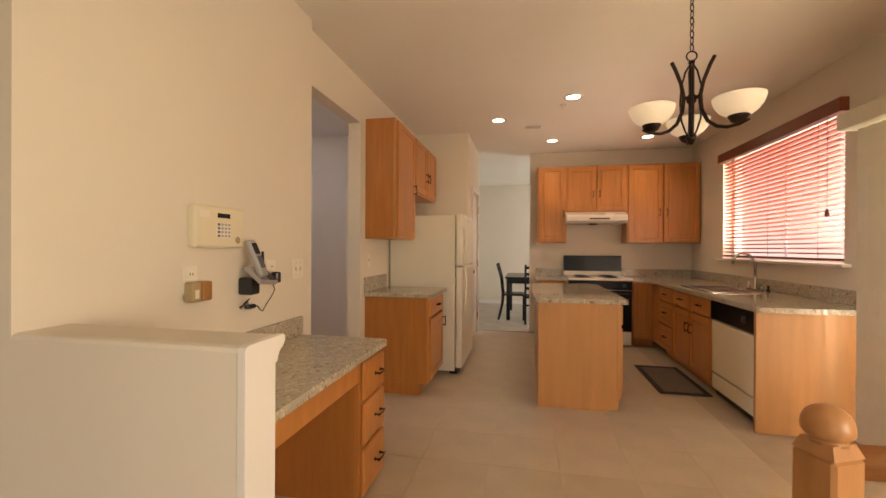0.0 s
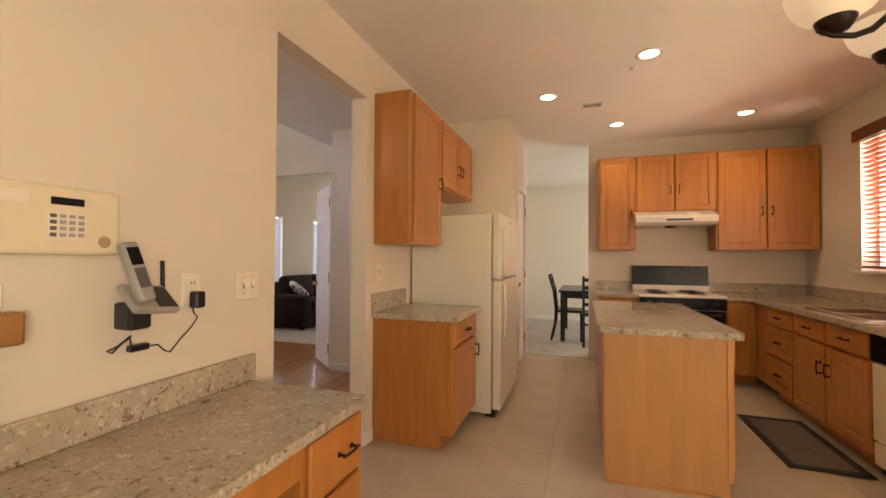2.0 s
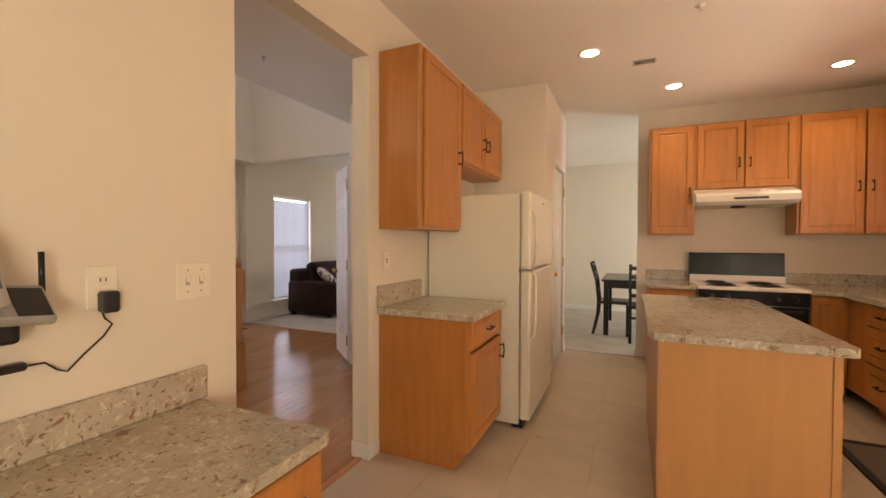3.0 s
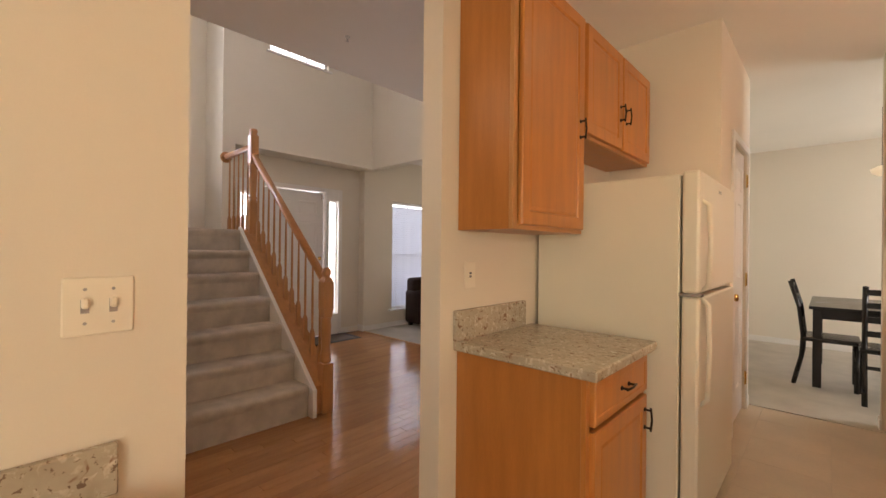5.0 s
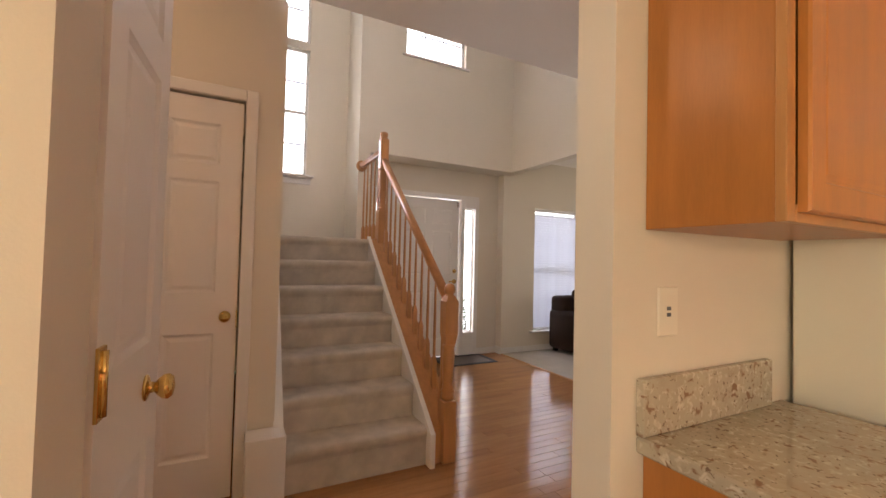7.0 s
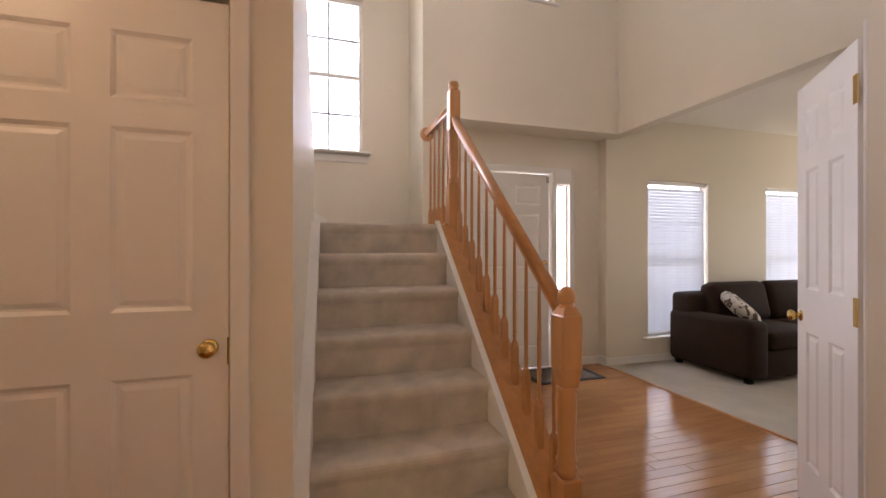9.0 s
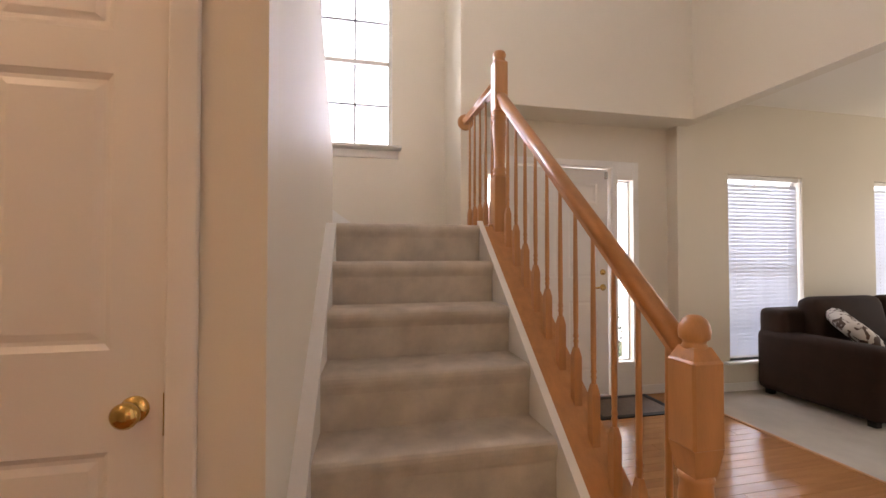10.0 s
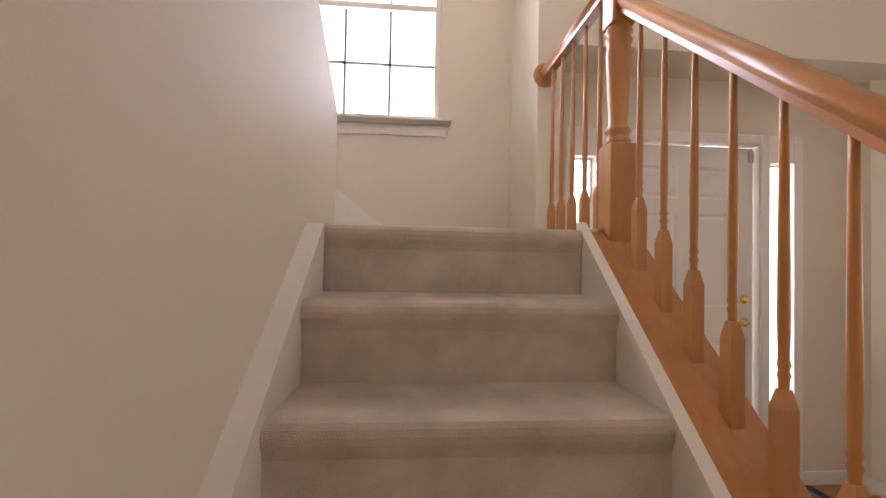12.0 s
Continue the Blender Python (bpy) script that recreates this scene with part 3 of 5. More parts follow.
for y0, y1 in ((6.10, 6.26), (4.85, 4.99)):
    w = thing("window_sidelight", pose(-5.62, (y0 + y1) / 2, 0.31), "tall narrow sidelight beside the front door", "window", kind="structure")
    hw = (y1 - y0) / 2
    p = part("pane", B(-0.004, 0.004, -hw, hw, 0, 1.67), GLASS, w)
    p.visible_shadow = False
    bm = bmesh.new()
    for a, b, c, e in ((-hw, -hw + 0.012, 0, 1.67), (hw - 0.012, hw, 0, 1.67), (-hw, hw, 0, 0.012), (-hw, hw, 1.658, 1.67)):
        box(bm, -0.02, 0.02, a, b, c, e)
    part("window_frame", bm, TRIM, w)



def shrub(m, label, seed, size, count):
    """A low bush: a few bare stems and many small bent leaves."""
    r = random.Random(seed)
    b = thing("shrub", m, label, "shrub")
    stems, leaves = bmesh.new(), bmesh.new()
    for k in range(9):
        a = k * 2.4
        tip = (size * 0.45 * math.cos(a), size * 0.45 * math.sin(a), size * r.uniform(0.6, 1.0))
        tube(stems, [(0, 0, 0), (tip[0] * 0.4, tip[1] * 0.4, tip[2] * 0.5), tip], [0.014, 0.010, 0.004], 5)
    for k in range(count):
        a, h = r.uniform(0, 6.283), r.uniform(0.12, 1.0)
        d = size * 0.55 * math.sqrt(r.random()) * (1.1 - 0.5 * h)
        q = pose(d * math.cos(a), d * math.sin(a), size * h, r.uniform(-60, 60), r.uniform(-60, 60), r.uniform(0, 360))
        w, ln = r.uniform(0.012, 0.022), r.uniform(0.035, 0.06)
        pts = [q @ Vector(p) for p in ((0, 0, 0), (w, ln * 0.5, 0.006), (0, ln, 0), (-w, ln * 0.5, 0.006))]
        v = [leaves.verts.new(p) for p in pts]
        leaves.faces.new(v[:3])
        leaves.faces.new((v[0], v[2], v[3]))
    part("stems", stems, BARK, b)
    part("foliage", leaves, LEAF, b)
    return b


shrub(pose(-6.55, 6.45, -0.3), "dark green evergreen shrub outside the sidelight", 3, 0.95, 1500)

# ---- kitchen cabinets ----


def cabinet_door(w, h):
    """A framed door with a recessed panel in x and z, its face at y = -0.02."""
    s = 0.055 if min(w, h) > 0.2 else 0.028
    steps = ((0.003, -0.002), (0.005, -0.006), (0.010, 0.0), (0.014, 0.003)) if min(w, h) > 0.2 else ((0.004, -0.003),)
    bm = panelled([0, 0.004, s, w - s, w - 0.004, w], [0, 0.004, s, h - s, h - 0.004, h], {(2, 2)}, 0.02, steps, False)
    for v in bm.verts:
        if v.co.y < 1e-5 and (v.co.x < 0.001 or v.co.x > w - 0.001 or v.co.z < 0.001 or v.co.z > h - 0.001):
            v.co.y = 0.005
        v.co.y -= 0.02
    return bm


def pull(parent, x, z, y, upright=True, length=0.076):
    """A dark bronze bar pull on two posts."""
    bm = bmesh.new()
    h = length / 2
    pts = [(-h - 0.012, 0), (-h * 0.5, 0.003), (0, 0.005), (h * 0.5, 0.003), (h + 0.012, 0)]
    put = (lambda a, o: (x, y - 0.026 - o, z + a)) if upright else (lambda a, o: (x + a, y - 0.026 - o, z))
    tube(bm, [put(a, o) for a, o in pts], 0.0046, 8)
    for a in (-h, h):
        p = put(a, 0)
        tube(bm, [(p[0], y, p[2]), p], 0.005, 8)
        lathe(bm, [(0.009, 0), (0.009, 0.004), (0.006, 0.006)], pose(p[0], y, p[2], 90), 10)
    return part("handle", bm, BRONZE, parent, "dark bronze bar handle")


def cabinet(name, m, w, d, h, doors, label, toe=0.0, group="", frame_mat=None, side_mat=None, flush=False):
    """A unit w wide, d deep (towards +y) and h high; doors: (x0, x1, z0, z1, handle x, handle z, upright or None)."""
    c = thing(name, m, label, "cabinet", group)
    bm = bmesh.new()
    box(bm, 0, w, 0.018, d, toe, h, bevel=0.0015)
    if toe:
        box(bm, 0.0, w, 0.075, d, 0, toe)
    part("body", bm, side_mat or OAKD, c)
    bm = bmesh.new()
    s = 0.032
    for a, b, c0, c1 in ((0, s, toe, h), (w - s, w, toe, h), (s, w - s, h - s, h), (s, w - s, toe, toe + s)):
        box(bm, a, b, 0.0, 0.018, c0, c1, bevel=0.0015)
    part("face_frame", bm, frame_mat or OAK, c)
    for x0, x1, z0, z1, hx, hz, up in doors:
        p = part("drawer_front" if up is False else "door", cabinet_door(x1 - x0, z1 - z0), OAK, c, m=pose(x0, 0, z0))
        if hx is not None:
            pull(p, hx - x0, hz - z0, -0.02, up is not False)
    return c


E = "honey maple kitchen cabinets"
FX = 90   # faces +x
# upper units on the west wall
cabinet("wall_cabinet", pose(-1.085, 4.175, 1.36, 0, 0, FX), 0.61, 0.278, 1.065, [(0.038, 0.592, 0.018, 1.05, 0.545, 0.50, True)], "tall honey maple wall cabinet beside the fridge", group=E, frame_mat=OAKL)
cabinet("wall_cabinet", pose(-1.085, 4.787, 1.845, 0, 0, FX), 1.0, 0.278, 0.58, [(0.018, 0.490, 0.018, 0.565, 0.455, 0.22, True), (0.510, 0.982, 0.018, 0.565, 0.545, 0.22, True)], "short honey maple wall cabinet over the fridge", group=E, frame_mat=OAKL)
# base unit beside the fridge
cabinet("base_cabinet", pose(-0.785, 4.175, 0, 0, 0, FX), 0.60, 0.578, 0.845, [(0.03, 0.58, 0.675, 0.832, 0.31, 0.755, False), (0.03, 0.58, 0.125, 0.655, 0.545, 0.56, True)], "honey maple base cabinet with drawer beside the fridge", 0.10, E)
# upper units on the north wall
N0 = 6.846
for x0, x1, z0, doors, lab in (
    (0.205, 0.612, 1.362, ((0.018, 0.392, 0.36),), "narrow honey maple wall cabinet"),
    (0.612, 1.418, 1.80, ((0.014, 0.398, 0.36), (0.408, 0.792, 0.445)), "short honey maple wall cabinet over the range hood"),
    (1.418, 2.35, 1.362, ((0.02, 0.46, 0.42), (0.472, 0.915, 0.51)), "wide honey maple double wall cabinet in the corner"),
):
    h = 2.455 - z0
    hz = 0.42 if h > 0.8 else 0.25
    cabinet("wall_cabinet", pose(x0, N0, z0), x1 - x0, 0.305, h, [(a, b, 0.012, h - 0.012, hx, hz, True) for a, b, hx in doors], lab, group=E)
# range hood
hd = thing("range_hood", pose(0.59, 6.60, 1.635), "cream enamel range hood under the wall cabinets", "range hood")
bm = bmesh.new()
prism(bm, [(0.0, 0.03), (0.0, 0.085), (0.02, 0.11), (0.22, 0.165), (0.56, 0.165), (0.56, 0.0), (0.06, 0.0)], 0, 0.79, "x")
part("shell", bm, WHITE, hd)
part("control_strip", B(0.30, 0.56, -0.004, 0.004, 0.045, 0.065), BLACK, hd)
part("light_lens", lathe(bmesh.new(), [(0.06, 0), (0.06, -0.015), (0.045, -0.02)], pose(0.38, 0.25, 0.0), 16), BLACK, hd)
# base units on the north and east sides
CT = 0.845
cabinet("base_cabinet", pose(0.20, 6.50, 0), 0.388, 0.655, CT, [(0.015, 0.373, 0.68, 0.83, 0.19, 0.755, False), (0.015, 0.373, 0.12, 0.66, 0.32, 0.56, True)], "narrow honey maple base cabinet beside the range", 0.10, E)
corner = cabinet("base_cabinet", pose(1.408, 6.50, 0), 0.28, 0.64, CT, [(0.012, 0.25, 0.12, 0.83, None, 0, True)], "honey maple corner base cabinet", 0.10, E)
part("filler_panel", B(0.25, 0.278, -0.31, 0.0, 0.10, CT), OAKD, corner)
EX = 1.655
for y0, y1, drawers in ((6.185, 5.67, 3), (5.67, 5.20, 0), (5.20, 4.73, 0)):
    w = y0 - y1
    if drawers:
        ds = [(0.015, w - 0.015, 0.68, 0.83, w / 2, 0.755, False), (0.015, w - 0.015, 0.41, 0.665, w / 2, 0.54, False), (0.015, w - 0.015, 0.12, 0.395, w / 2, 0.26, False)]
        lab = "honey maple base cabinet with three drawers"
    else:
        near = y0 < 5.4
        ds = [(0.012, w - 0.012, 0.68, 0.83, w / 2, 0.755, False), (0.012, w - 0.012, 0.12, 0.66, 0.05 if near else w - 0.05, 0.50, True)]
        lab = "honey maple sink base cabinet with a single door"
    cabinet("base_cabinet", pose(EX, y0, 0, 0, 0, -90), w, 0.70, CT, ds, lab, 0.10, E)
tagged(part("end_panel", B(1.615, 2.355, 3.955, 3.98, 0, CT, bevel=0.002), OAKL), "pale maple end panel of the sink counter", "panel")
bm = B(1.63, 1.675, 3.981, 4.012, 0, CT)
tagged(part("filler_strip", bm, OAKD), "dark maple filler strip beside the dishwasher", "panel")
# dishwasher
dw = thing("dishwasher", pose(1.655, 4.727, 0, 0, 0, -90), "cream dishwasher with black control panel", "dishwasher")
part("body", B(0.0, 0.71, 0.03, 0.62, 0.02, 0.84), BLACK, dw)
part("door", B(0.006, 0.704, -0.012, 0.03, 0.215, 0.665, bevel=0.008), PLASTIC, dw)
part("kick_panel", B(0.006, 0.704, -0.006, 0.03, 0.075, 0.205, bevel=0.006), PLASTIC, dw)
cp = part("control_panel", B(0.006, 0.704, -0.022, 0.03, 0.675, 0.835, bevel=0.008), BLACKG, dw)
part("dial", lathe(bmesh.new(), [(0.025, 0), (0.025, 0.012), (0.02, 0.016)], pose(0.58, -0.022, 0.76, 90), 16), BLACK, cp)
# worktops
bm = bmesh.new()
prism(bm, [(1.600, 3.92), (1.615, 3.91), (2.358, 3.91), (2.358, 7.153), (1.412, 7.153), (1.412, 6.46), (1.545, 6.46), (1.600, 6.40)], 0.846, 0.882, "z")
wt = thing("worktop", pose(0, 0, 0), "speckled granite corner worktop with splashback", "worktop")
part("slab", bm, GRANITE, wt)
bm = B(2.336, 2.358, 3.915, 7.131, 0.8825, 0.99, bevel=0.003)
box(bm, 1.412, 2.358, 7.132, 7.153, 0.8825, 0.99, bevel=0.003)
part("splashback", bm, GRANITE, wt)
wt = thing("worktop", pose(0, 0, 0), "short speckled granite worktop beside the range", "worktop")
part("slab", B(0.185, 0.588, 6.46, 7.153, 0.846, 0.882, bevel=0.004), GRANITE, wt)
part("splashback", B(0.185, 0.588, 7.132, 7.153, 0.8825, 0.99, bevel=0.003), GRANITE, wt)
wt = thing("worktop", pose(0, 0, 0), "speckled granite worktop beside the fridge with splashback", "worktop")
part("slab", B(WX + 0.002, -0.736, 4.147, 4.79, 0.846, 0.884, bevel=0.005), GRANITE, wt)
part("splashback", B(WX + 0.002, WX + 0.024, 4.147, 4.70, 0.8845, 1.015, bevel=0.003), GRANITE, wt)
# sink and taps
sk = thing("sink", pose(1.93, 5.28, 0.884), "shallow dark sink bowl with a bright rim", "sink")
bm = bmesh.new()
for a, b, c, d in ((-0.22, 0.20, -0.38, -0.34), (-0.22, 0.20, 0.34, 0.38), (-0.22, -0.18, -0.34, 0.34), (0.16, 0.20, -0.34, 0.34), (-0.18, 0.16, -0.02, 0.02)):
    box(bm, a, b, c, d, -0.0005, 0.008, bevel=0.002)
part("rim", bm, STEEL, sk, "brushed steel sink rim")
part("bowl", B(-0.18, 0.16, -0.34, 0.34, -0.0015, 0.002), BRONZE, sk, "dark sink bowl")
fc = thing("faucet", pose(2.26, 5.30, 0.884), "tall brushed steel gooseneck kitchen faucet", "faucet")
bm = lathe(bmesh.new(), [(0.028, 0), (0.028, 0.015), (0.018, 0.03), (0.016, 0.12), (0.013, 0.14)], seg=16)
tube(bm, [(0, 0, 0.13), (0, 0, 0.24), (-0.02, 0, 0.30), (-0.06, 0, 0.345), (-0.11, 0, 0.36), (-0.16, 0, 0.345), (-0.19, 0, 0.30), (-0.20, 0, 0.255)], 0.0125, 12)
part("spout", bm, STEEL, fc)
bm = lathe(bmesh.new(), [(0.02, 0), (0.02, 0.03), (0.012, 0.05)], pose(0, -0.11, 0), 14)
tube(bm, [(0, -0.11, 0.045), (-0.02, -0.14, 0.075)], 0.008, 8)
part("lever", bm, STEEL, fc)
part("sprayer", lathe(bmesh.new(), [(0.018, 0), (0.018, 0.02), (0.011, 0.03), (0.014, 0.07), (0.008, 0.085)], pose(0, 0.12, 0), 14), STEEL, fc)
part("soap_pump", lathe(bmesh.new(), [(0.016, 0), (0.016, 0.02), (0.008, 0.025), (0.008, 0.055), (0.012, 0.06)], pose(0.01, -0.20, 0), 14), BRONZE, fc)

# range
rg = thing("range", pose(0.598, 6.43, 0), "white and black electric range with coil burners", "range")
W = 0.80
part("body", B(0.002, W - 0.002, 0.03, 0.70, 0.02, 0.86), WHITE, rg)
dr = part("oven_door", B(0.008, W - 0.008, -0.01, 0.03, 0.205, 0.735, bevel=0.006), BLACKG, rg, "black glass oven door")
part("handle", tube(bmesh.new(), [(0.06, -0.012, 0.70), (0.07, -0.045, 0.70), (W - 0.07, -0.045, 0.70), (W - 0.06, -0.012, 0.70)], 0.011, 10), BLACK, dr, "black oven door handle")
part("drawer", B(0.008, W - 0.008, -0.006, 0.03, 0.06, 0.195, bevel=0.006), WHITE, rg)
kp = part("control_panel", B(0.004, W - 0.004, -0.012, 0.03, 0.742, 0.862, bevel=0.005), BLACKG, rg, "black front control panel")
for x in (0.10, 0.22, W - 0.22, W - 0.10):
    part("dial", lathe(bmesh.new(), [(0.022, 0), (0.022, 0.012), (0.015, 0.026), (0.013, 0.027)], pose(x, -0.012, 0.802, 90), 14), BLACK, kp)
part("cooktop", B(-0.004, W + 0.004, -0.018, 0.70, 0.862, 0.892, bevel=0.006), WHITE, rg)
for x, y, r in ((0.20, 0.16, 0.10), (0.56, 0.16, 0.085), (0.20, 0.44, 0.085), (0.56, 0.44, 0.10)):
    bm = lathe(bmesh.new(), [(r + 0.018, 0.0), (r + 0.018, 0.004), (r, 0.003), (r - 0.004, 0.0015)], pose(x, y, 0.8925), 20)
    ang = [k * 0.45 for k in range(int(r / 0.02 * 14))]
    tube(bm, [(x + (0.014 + (r - 0.016) * k / len(ang)) * math.cos(a), y + (0.014 + (r - 0.016) * k / len(ang)) * math.sin(a), 0.904) for k, a in enumerate(ang)], 0.0055, 5)
    part("burner", bm, BLACK, rg, "black coil burner in its drip pan")
bm = prism(bmesh.new(), [(0.62, 0.892), (0.64, 1.17), (0.65, 1.18), (0.70, 1.18), (0.70, 0.892)], 0.0, W, "x")
part("backguard", bm, BLACKG, rg, "black glass backguard")
part("backguard_base", B(0.0, W, 0.600, 0.619, 0.8925, 0.955), WHITE, rg)

# island
isl = thing("kitchen_island", pose(0.024, -0.008, 0), "maple kitchen island with granite top", "kitchen island")
part("front_panel", B(0.122, 0.735, 4.150, 4.170, 0.015, 0.845, bevel=0.0015), OAKL, isl, "pale maple end panel")
part("body", B(0.124, 0.725, 4.171, 5.45, 0.10, 0.845), OAKD, isl)
part("plinth", B(0.126, 0.66, 4.171, 5.44, 0.0, 0.10), OAKD, isl)
part("base_strip", B(0.118, 0.66, 4.138, 4.150, 0.0, 0.018), OAKL, isl, "thin maple strip at the floor")
part("face_frame", B(0.7255, 0.752, 4.145, 5.45, 0.095, 0.845, bevel=0.0015), OAKL, isl)
part("corner_strip", B(0.117, 0.1215, 4.147, 4.175, 0.0, 0.845), OAKL, isl)
for k in range(2):
    y0 = 4.19 + 0.63 * k
    d = part("door", cabinet_door(0.60, 0.53), OAK, isl, m=pose(0.7525, y0, 0.12, 0, 0, 90))
    pull(d, 0.55, 0.42, -0.02)
    d = part("drawer_front", cabinet_door(0.60, 0.15), OAK, isl, m=pose(0.7525, y0, 0.68, 0, 0, 90))
    pull(d, 0.30, 0.075, -0.02, False)
bm = bmesh.new()
prism(bm, [(0.085, 4.17), (0.10, 4.14), (0.13, 4.125), (0.78, 4.125), (0.80, 4.14), (0.80, 5.62), (0.085, 5.62)], 0.846, 0.882, "z")
part("worktop", bm, GRANITE, isl, "speckled granite top with a rounded corner")

# fridge
fr = thing("refrigerator", pose(-1.213, 4.825, 0), "cream top-freezer refrigerator with textured enamel", "refrigerator")
part("body", B(-0.135, 0.552, 0.0, 0.86, 0.03, 1.615, bevel=0.006), FRIDGE, fr)
part("grille", B(0.50, 0.575, 0.02, 0.84, 0.0, 0.06), BLACK, fr, "black toe grille")
for nm, z0, z1 in (("fridge_door", 0.065, 1.085), ("freezer_door", 1.10, 1.625)):
    dd = part(nm, B(0.560, 0.628, 0.0, 0.86, z0, z1, bevel=0.012, seg=2), FRIDGE, fr)
    zc = (z0 + z1) / 2
    a, b = (1.08, 0.62) if z0 < 1 else (1.11, 1.50)
    part("handle", tube(bmesh.new(), [(0.625, 0.05, a), (0.652, 0.052, a + (b - a) * 0.06), (0.658, 0.054, (a + b) / 2), (0.652, 0.052, b - (b - a) * 0.06), (0.625, 0.05, b)], [0.009, 0.011, 0.010, 0.011, 0.009], 10), FRIDGE, dd, "cream moulded door handle")
    part("badge", B(0.6255, 0.628, 0.40, 0.47, z1 - 0.06, z1 - 0.045), STEEL, dd) if z0 > 1 else None
part("hinge_cap", B(0.545, 0.61, 0.79, 0.85, 1.625, 1.64, bevel=0.004), FRIDGE, fr)
part("middle_hinge", B(0.55, 0.635, 0.0, 0.05, 1.086, 1.099), STEEL, fr, "small steel middle hinge")

# ---- desk ----
dk = thing("desk", pose(0, 0, 0), "built-in maple desk with granite top and drawers", "desk")
DT = 0.755
bm = bmesh.new()
prism(bm, [(DX + 0.002, 1.728), (-0.735, 1.728), (-0.735, 2.955), (-0.745, 2.975), (DX + 0.002, 2.975)], DT - 0.034, DT, "z")
part("worktop", bm, GRANITE, dk, "speckled granite desk top")
part("splashback", B(DX + 0.002, DX + 0.024, 1.728, 3.0, DT + 0.0005, 0.862, bevel=0.003), GRANITE, dk, "speckled granite splashback")
part("apron", B(-0.785, -0.765, 1.682, 2.625, DT - 0.142, DT - 0.035), OAK, dk)
part("drawer_case", B(-1.285, -0.785, 2.625, 2.965, 0.0, DT - 0.035), OAKD, dk)
part("face_frame", B(-0.7845, -0.765, 2.625, 2.965, 0.02, DT - 0.035), OAK, dk)
part("back_panel", B(-1.295, -1.286, 1.682, 2.624, 0.0, DT - 0.035), OAKD, dk)
for z0, z1 in ((0.035, 0.265), (0.285, 0.495), (0.515, 0.705)):
    p = part("drawer_front", B(0, 0.30, -0.02, 0, 0, z1 - z0, bevel=0.006), OAK, dk, m=pose(-0.7645, 2.648, z0, 0, 0, 90))
    pull(p, 0.19, (z1 - z0) / 2, -0.02, False)

# ---- things on the desk wall ----


def outlet(y, z, kind, label, w=0.075, h=0.12, x=DX):
    o = thing("wall_plate", pose(x, y, z, 0, 0, 90), label, "wall plate")
    part("plate", B(-w / 2, w / 2, -0.006, 0.0, -h / 2, h / 2, bevel=0.003), PLATE, o)
    n = max(1, round(w / 0.075)) if kind == "switch" else 1
    for k in range(n):
        cx = (k - (n - 1) / 2) * 0.046
        if kind == "switch":
            part("toggle", B(cx - 0.006, cx + 0.006, -0.018, -0.006, -0.004, 0.018, bevel=0.003), PLATE, o)
            part("toggle_slot", B(cx - 0.007, cx + 0.007, -0.0068, -0.006, -0.014, 0.014), SILVER, o)
            for s in (-0.035, 0.035):
                part("screw", lathe(bmesh.new(), [(0.0035, 0), (0.003, 0.0015)], pose(cx, -0.006, s, 90), 8), SILVER, o)
        elif kind == "socket":
            for s in (-0.02, 0.02):
                part("socket", B(cx - 0.017, cx + 0.017, -0.009, -0.006, s - 0.014, s + 0.014, bevel=0.004), PLATE, o)
                bm = B(cx - 0.008, cx - 0.005, -0.0096, -0.009, s - 0.004, s + 0.006)
                box(bm, cx + 0.005, cx + 0.008, -0.0096, -0.009, s - 0.004, s + 0.006)
                part("slots", bm, BLACK, o)
        else:
            bm = B(cx - 0.007, cx + 0.007, -0.0075, -0.006, 0.003, 0.012)
            box(bm, cx - 0.007, cx + 0.007, -0.0075, -0.006, -0.012, -0.003)
            part("jack", bm, INK, o)
    return o


outlet(2.968, 1.152, "switch", "ivory double light switch plate beside the opening", 0.118)
outlet(2.705, 1.155, "socket", "ivory wall socket behind the phone's adapter")
outlet(2.16, 1.145, "socket", "ivory wall socket above the night light")
outlet(4.258, 1.165, "jack", "ivory phone jack plate above the worktop", x=WX)

al = thing("alarm_panel", pose(DX, 2.292, 1.365, 0, 0, 90), "cream plastic alarm keypad on the wall", "alarm panel")
part("case", B(-0.148, 0.148, -0.038, 0.0, -0.09, 0.09, bevel=0.010, seg=2), PLASTIC, al)
part("speaker_grille", B(-0.125, -0.068, -0.0395, -0.038, 0.038, 0.068), PLATE, al)
part("display", B(-0.022, 0.053, -0.0395, -0.038, 0.04, 0.06), BLACKG, al, "small dark display")
kb = part("keypad", B(-0.030, 0.058, -0.0390, -0.038, -0.048, 0.02), PLATE, al)
for r in range(4):
    for c in range(4):
        k0 = B(-0.0075, 0.0075, -0.003, 0, -0.005, 0.005, bevel=0.0015)
        part("key", k0, SILVER if c else INK, kb, m=pose(-0.017 + 0.021 * c, -0.039, 0.011 - 0.0165 * r))
part("badge", lathe(bmesh.new(), [(0.016, 0), (0.016, 0.0012), (0.013, 0.0018)], pose(0.105, -0.038, -0.055, 90), 20), TAN, al, "small round tan emblem")

nl = thing("night_light", pose(DX + 0.009, 2.165, 1.10, 0, 0, 90), "beige plug-in night light with amber shade", "night light")
part("housing", B(-0.045, 0.02, -0.045, 0.0, -0.045, 0.035, bevel=0.008, seg=2), TAN, nl)
part("shade", B(-0.005, 0.05, -0.055, -0.01, -0.043, 0.037, bevel=0.008, seg=2), AMBER, nl, "amber plastic shade")
